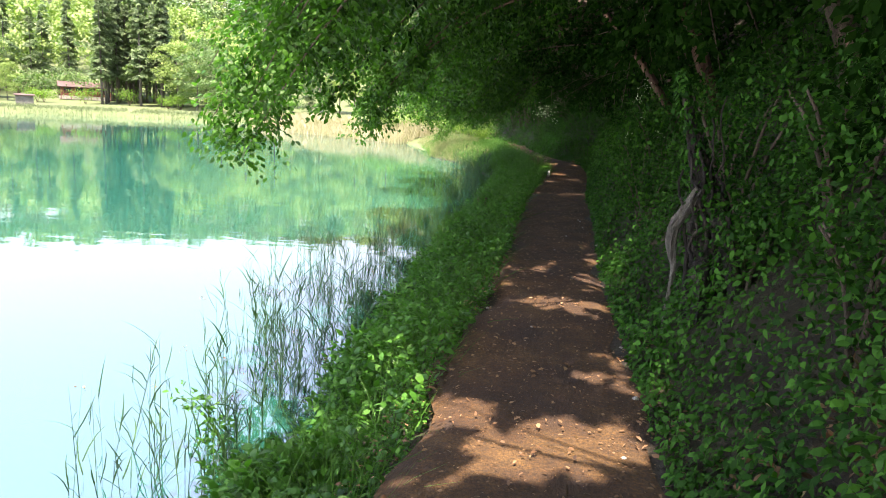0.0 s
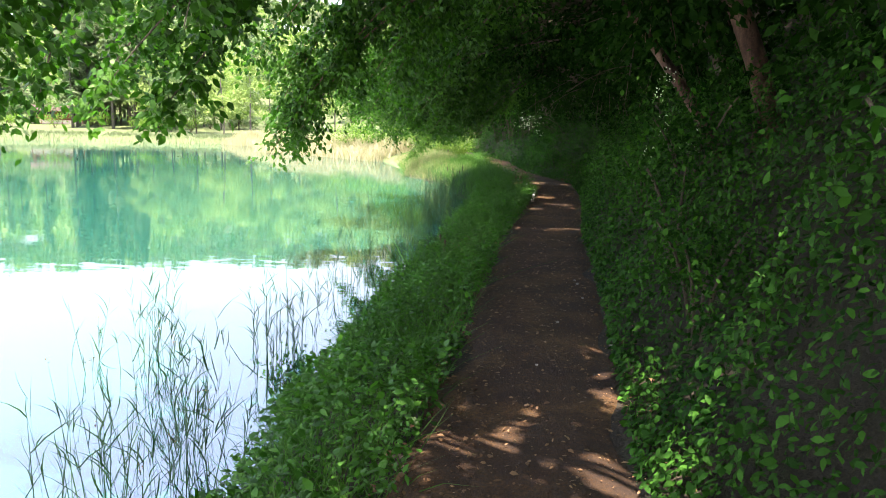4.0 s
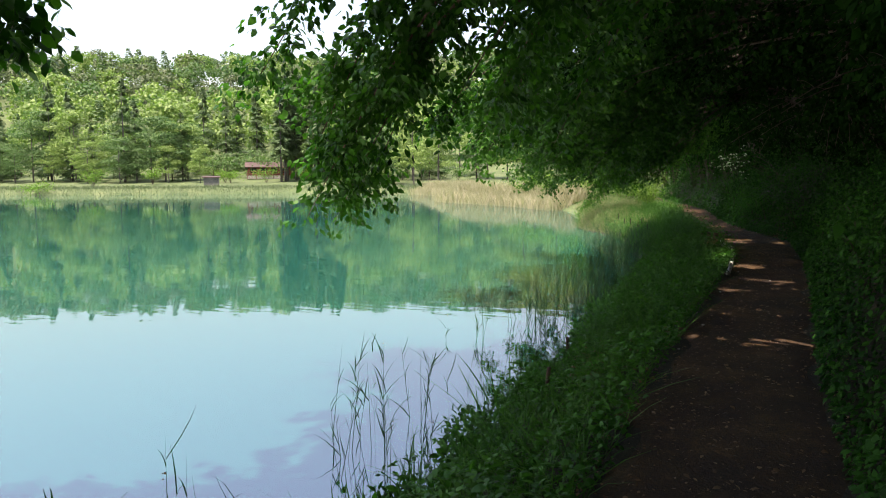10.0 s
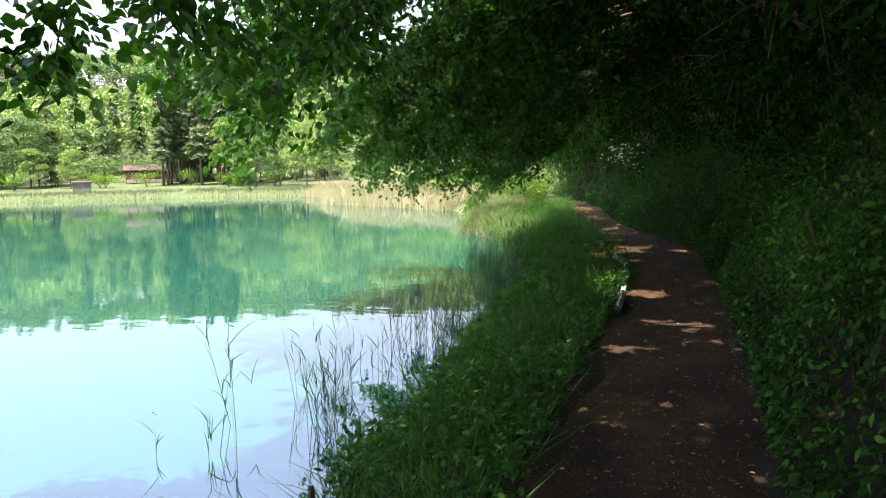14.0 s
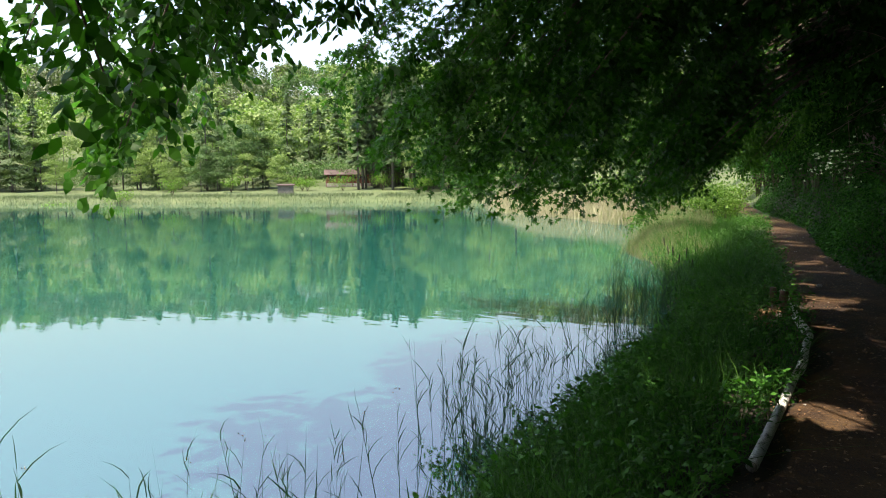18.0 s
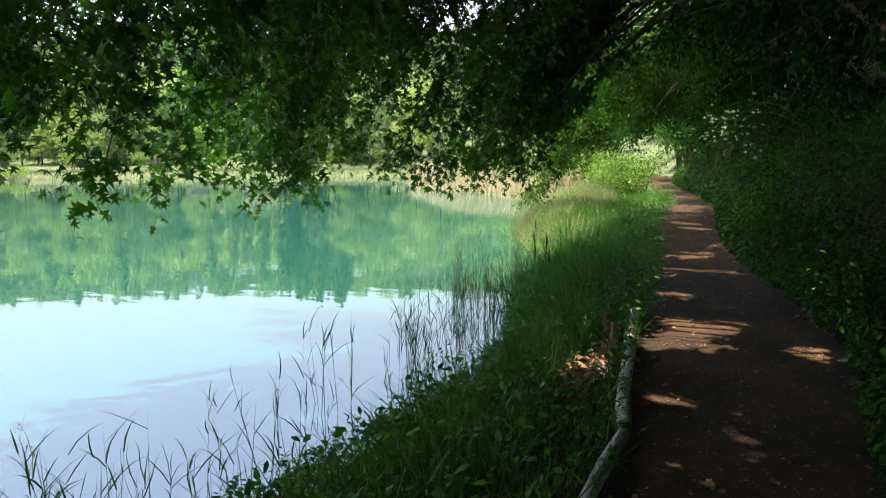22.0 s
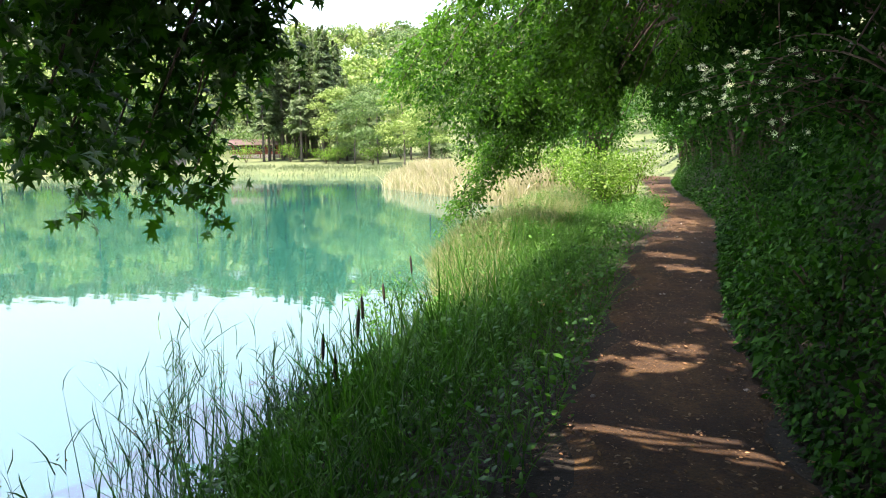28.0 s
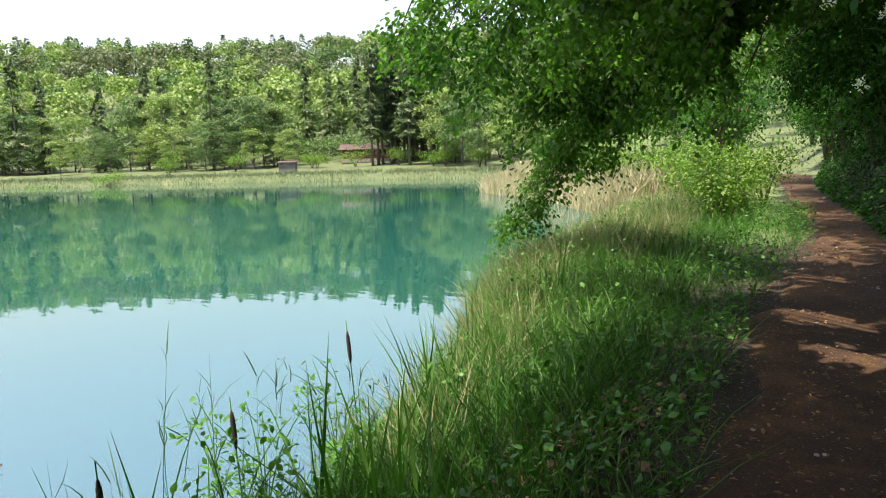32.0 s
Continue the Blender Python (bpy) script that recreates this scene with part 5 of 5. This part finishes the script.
def cattail(x, y, h, seed):
    """A straight stem with a dark brown seed spike near its top."""
    rng = np.random.RandomState(seed)
    root = new("cattail")
    root.location = (x, y, WATER_Z - 0.1)
    tip = np.array([0.06 * rng.normal(), 0.06 * rng.normal(), h])
    child(new("stem", tube("stem", curve_pts((0, 0, 0), tip * 0.5, tip, 7), np.linspace(0.006, 0.003, 7), M_GRASS, 6, 0.02, seed)), root)
    a, b = tip * 0.74, tip * 0.93
    child(new("spike", tube("spike", a + (b - a) * np.linspace(0, 1, 7)[:, None], 0.013 * np.array([0.4, 0.9, 1, 1, 1, 0.9, 0.4]), M_SPIKE, 9, 0.03, seed)), root, "dark brown seed spike")
    return tagged(root, "cattail with a dark brown spike at the water's edge", "cattail", "cattails by the water")


M_SPIKE = rough_material("cattail spike", [(0.3, (0.010, 0.008, 0.005)), (0.5, (0.018, 0.013, 0.008)), (0.72, (0.032, 0.024, 0.015))], 30, 90, 0.004)
for k, (x, y, h) in enumerate(((0.05, 29.6, 1.12), (-0.05, 29.35, 1.0), (0.28, 29.1, 0.95), (-0.35, 30.4, 1.05), (-0.62, 31.2, 1.0), (-1.0, 32.4, 1.1))):
    cattail(x, y, h, 540 + k)

rng = np.random.RandomState(81)
for k in range(26):
    y = rng.uniform(27.4, 35.5)
    sh = np.interp(y, SH[:NEAR, 1], SH[:NEAR, 0])
    iris(float(sh + rng.uniform(-0.1, 0.75 + 0.05 * (y - 27))), y, 22, rng.uniform(0.7, 1.0), 500 + k)
for k in range(12):
    y = rng.uniform(10.0, 26.0)
    iris(float(np.interp(y, SH[:NEAR, 1], SH[:NEAR, 0]) + rng.uniform(-0.1, 0.25)), y, 16, rng.uniform(0.6, 0.8), 560 + k)


def weed(x, y, h, seed, mat=M_BANK):
    """A leafy weed: stems with pairs of leaflets."""
    rng = np.random.RandomState(seed)
    z0 = max(float(ground_z(x, y)), WATER_Z) - 0.03
    root = new("leafy_weed")
    root.location = (x, y, z0)
    ats, als = [], []
    for k in range(4):
        a = rng.uniform(0, 6.28)
        tip = np.array([math.cos(a) * h * 0.4, math.sin(a) * h * 0.4, h * rng.uniform(0.7, 1.0)])
        pts = curve_pts((0, 0, 0), tip * np.array([0.2, 0.2, 0.7]), tip, 9)
        child(new("stem", tube("stem", pts, np.linspace(0.006, 0.002, 9), M_GRASS, 5, 0.02, seed + k)), root)
        for p in pts[2:]:
            for _ in range(2):
                d = unit(rng.normal(size=3) * np.array([1, 1, 0.3]))
                for q in (0.05, 0.09, 0.13):
                    ats.append(p + d * q * h), als.append(d + rng.normal(size=3) * 0.5)
    ats, als = np.array(ats), np.array(als)
    up = np.stack([0.4 * rng.normal(size=len(ats)), 0.4 * rng.normal(size=len(ats)), np.ones(len(ats))], -1)
    child(new("foliage", leaf_mesh("foliage", ats, als, up, rng.uniform(0.030, 0.056, len(ats)), OVATE, mat)), root)
    return tagged(root, "leafy green weed with small leaflets on the bank", "weed", "weeds on the bank")


for k, (x, y, h) in enumerate(((-0.55, 31.05, 0.95), (-1.0, 31.6, 0.7), (-0.75, 31.2, 0.8), (-0.3, 30.9, 0.75), (-0.9, 32.1, 0.8), (1.5, 2.5, 0.5), (1.3, 3.0, 0.55), (1.1, 3.6, 0.6), (1.6, 3.4, 0.45), (0.9, 4.2, 0.6), (1.4, 10.2, 0.5), (1.2, 12.0, 0.5), (1.5, 15.5, 0.5), (1.4, 18.0, 0.5), (1.3, 20.8, 0.5))):
    weed(x, y, h, 600 + k, M_BANK)


# ---- white blossom in the slope's bushes ----
def blossom_bush(x, y, z, r, seed, n=260):
    rng = np.random.RandomState(seed)
    root = shrub("flowering_bush", x, y, r, max(0.6, z - float(ground_z(x, y)) + 0.4), M_IVY, seed, 1500, (0.05, 0.09), "dark green bush with clusters of small white flowers", "flowering bushes")
    c = rng.normal(size=(9, 3)) * np.array([r * 0.3, r * 0.4, r * 0.4])
    at = c[rng.randint(0, 9, n)] + rng.normal(size=(n, 3)) * 0.05 + np.array([-r * 0.5, -r * 0.2, z - float(ground_z(x, y))])
    child(new("blossom", leaf_mesh("blossom", at, rng.normal(size=(n, 3)), rng.normal(size=(n, 3)), rng.uniform(0.018, 0.032, n), DIAMOND, M_FLOWER)), root, "small white flowers in clusters")


blossom_bush(4.3, 11.9, 1.6, 0.7, 700, 90)


def blossom_boughs(foot, tips, seed):
    """A bush on the slope whose boughs hang out beside the path, each ending in heads of small white flowers."""
    rng = np.random.RandomState(seed)
    root = new("flowering_bush")
    o = np.array([*foot, float(ground_z(*foot)) - 0.05])
    root.location = o.tolist()
    leaves, flowers = [], []
    for k, tip in enumerate(tips):
        tip = np.array(tip, float) - o
        pts = curve_pts((0.04 * math.cos(k), 0.04 * math.sin(k), 0), tip * np.array([0.5, 0.5, 0.8]) + np.array([0, 0, 0.5]), tip, 10)
        child(new("stem", tube("stem", pts, np.linspace(0.013, 0.004, 10), M_BARK, 6, 0.06, seed + k)), root)
        at = pts[rng.randint(4, 10, 90)] + rng.normal(size=(90, 3)) * 0.11
        leaves.append(at)
        for _ in range(5):
            head = tip + rng.normal(size=3) * np.array([0.13, 0.14, 0.13])
            p = head + unit(rng.normal(size=(52, 3))) * rng.uniform(0.006, 0.036, 52)[:, None] * np.array([1, 1, 0.7])
            flowers.append(p)
    at, fl = np.concatenate(leaves), np.concatenate(flowers)
    up = np.stack([0.5 * rng.normal(size=len(at)), 0.5 * rng.normal(size=len(at)), np.ones(len(at))], -1)
    child(new("foliage", leaf_mesh("foliage", at, rng.normal(size=at.shape), up, rng.uniform(0.04, 0.075, len(at)), OVATE, M_IVY)), root)
    child(new("blossom", leaf_mesh("blossom", fl, rng.normal(size=fl.shape), rng.normal(size=fl.shape), rng.uniform(0.008, 0.013, len(fl)), DIAMOND, M_FLOWER)), root, "heads of small white flowers")
    return tagged(root, "bush on the slope with hanging heads of small white flowers", "bush", "flowering bushes")


blossom_boughs((3.7, 32.2), [(1.98, 31.4, 1.84), (2.16, 31.42, 1.86), (2.35, 31.42, 2.0), (2.46, 31.42, 1.97), (2.1, 31.5, 1.66), (2.5, 31.46, 1.66), (2.28, 31.6, 1.78), (2.4, 31.2, 1.86), (2.05, 31.8, 1.98), (2.25, 31.9, 2.1)], 701)
blossom_boughs((3.9, 31.0), [(2.62, 31.0, 2.0), (2.7, 31.2, 1.8), (2.75, 30.8, 1.6), (2.6, 31.6, 2.2)], 702)
# ---- dry leaves lying in drifts ----
def dry_drift(x, y, rx, ry, n, seed, label):
    rng = np.random.RandomState(seed)
    px_, py_ = x + rng.normal(size=n) * rx, y + rng.normal(size=n) * ry
    pz_ = np.maximum(ground_z(px_, py_), WATER_Z) + 0.05 + rng.uniform(0, 0.07, n)
    al_ = np.stack([rng.normal(size=n), rng.normal(size=n), 0.3 * rng.normal(size=n)], -1)
    up_ = np.stack([0.6 * rng.normal(size=n), 0.6 * rng.normal(size=n), np.ones(n)], -1)
    tagged(new("leaf_drift", leaf_mesh("leaf_drift", np.stack([px_, py_, pz_], -1), al_, up_, rng.uniform(0.03, 0.075, n), OVATE, M_LITTER)), label, "leaf litter", kind="stuff")


dry_drift(3.95, 3.0, 0.28, 0.35, 420, 901, "drift of brown dry leaves at the foot of the slope")
dry_drift(2.15, 24.25, 0.10, 0.4, 520, 902, "brown dry leaves gathered below the birch logs")
dry_drift(0.68, 32.0, 0.16, 0.5, 420, 903, "dry leaves among the weeds of the bank")
dry_drift(1.75, 14.6, 0.2, 0.5, 220, 904, "dry leaves on the edge of the bank")
dry_drift(3.75, 26.6, 0.2, 0.4, 220, 905, "dry leaves where the path meets the slope")

# ---- saplings beside the path, some with sunlight put into the leaf colour ----
# lighter M_BANK leaves stand in for sun; the others keep dark M_IVY
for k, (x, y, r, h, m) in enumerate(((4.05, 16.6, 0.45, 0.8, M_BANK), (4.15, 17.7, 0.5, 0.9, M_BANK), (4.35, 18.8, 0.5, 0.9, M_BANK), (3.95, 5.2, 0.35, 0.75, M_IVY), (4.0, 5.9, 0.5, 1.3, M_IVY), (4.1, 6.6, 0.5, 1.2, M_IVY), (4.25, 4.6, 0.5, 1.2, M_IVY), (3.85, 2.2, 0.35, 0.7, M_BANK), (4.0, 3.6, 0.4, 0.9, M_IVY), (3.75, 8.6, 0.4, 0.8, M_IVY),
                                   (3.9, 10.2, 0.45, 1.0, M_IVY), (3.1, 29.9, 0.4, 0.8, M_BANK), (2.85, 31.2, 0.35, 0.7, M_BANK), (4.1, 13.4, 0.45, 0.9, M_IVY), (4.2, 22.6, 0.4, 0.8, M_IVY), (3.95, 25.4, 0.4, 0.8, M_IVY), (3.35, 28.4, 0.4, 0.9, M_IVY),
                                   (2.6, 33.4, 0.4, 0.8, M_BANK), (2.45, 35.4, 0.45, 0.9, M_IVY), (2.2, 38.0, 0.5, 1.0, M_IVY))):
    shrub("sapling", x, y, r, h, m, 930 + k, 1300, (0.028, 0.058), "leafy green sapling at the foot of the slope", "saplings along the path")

# ---- red trunk leaning out of the slope over the path's edge ----
def leaning_tree(foot, mid, top, r, seed, bark):
    root = new("leaning_tree")
    o = np.array([*foot, float(ground_z(*foot)) - 0.1])
    root.location = o.tolist()
    main = curve_pts((0, 0, 0), np.array(mid) - o, np.array(top) - o, 14)
    child(new("trunk", tube("trunk", main, np.linspace(r, r * 0.5, 14), bark, 12, 0.08, seed)), root)
    return tagged(root, "red-barked tree leaning out of the slope over the path", "tree", "trees along the path")


leaning_tree((5.0, 13.3), (4.2, 13.6, 2.6), (3.45, 13.9, 3.4), 0.08, 970, M_REDBARK)

# ---- bare grey twigs hanging from the slope ----
rng = np.random.RandomState(95)
for k, (x, y, z) in enumerate(((4.4, 27.6, 2.6), (4.0, 29.4, 2.7), (4.6, 21.5, 2.6), (4.5, 18.2, 2.4), (3.6, 32.0, 2.6), (4.2, 24.0, 2.7))):
    root = new("bare_branch")
    foot = np.array([x + 1.0, y + 0.8, float(ground_z(x + 1.0, y + 0.8)) - 0.05])
    root.location = foot.tolist()
    main = curve_pts((0, 0, 0), (-0.5, -0.3, 1.2 + z - foot[2]), (x - 1.3 - foot[0], y - 1.2 - foot[1], z - 0.2 - foot[2]), 12)
    child(new("branch", tube("branch", main, np.linspace(0.020, 0.005, 12), M_BARK, 6, 0.08, k)), root)
    for q in range(6):
        p = main[5 + q]
        tip = p + np.array([rng.uniform(-0.5, 0.1), rng.uniform(-0.5, 0.3), rng.uniform(-0.35, 0.2)])
        child(new("twig", tube("twig", curve_pts(p, (p + tip) / 2 + np.array([0, 0, 0.06]), tip, 6), np.linspace(0.005, 0.0016, 6), M_BARK, 5, 0.08, 10 * k + q)), root)
    tagged(root, "bare grey leafless branch reaching over the path", "branch", "bare branches")
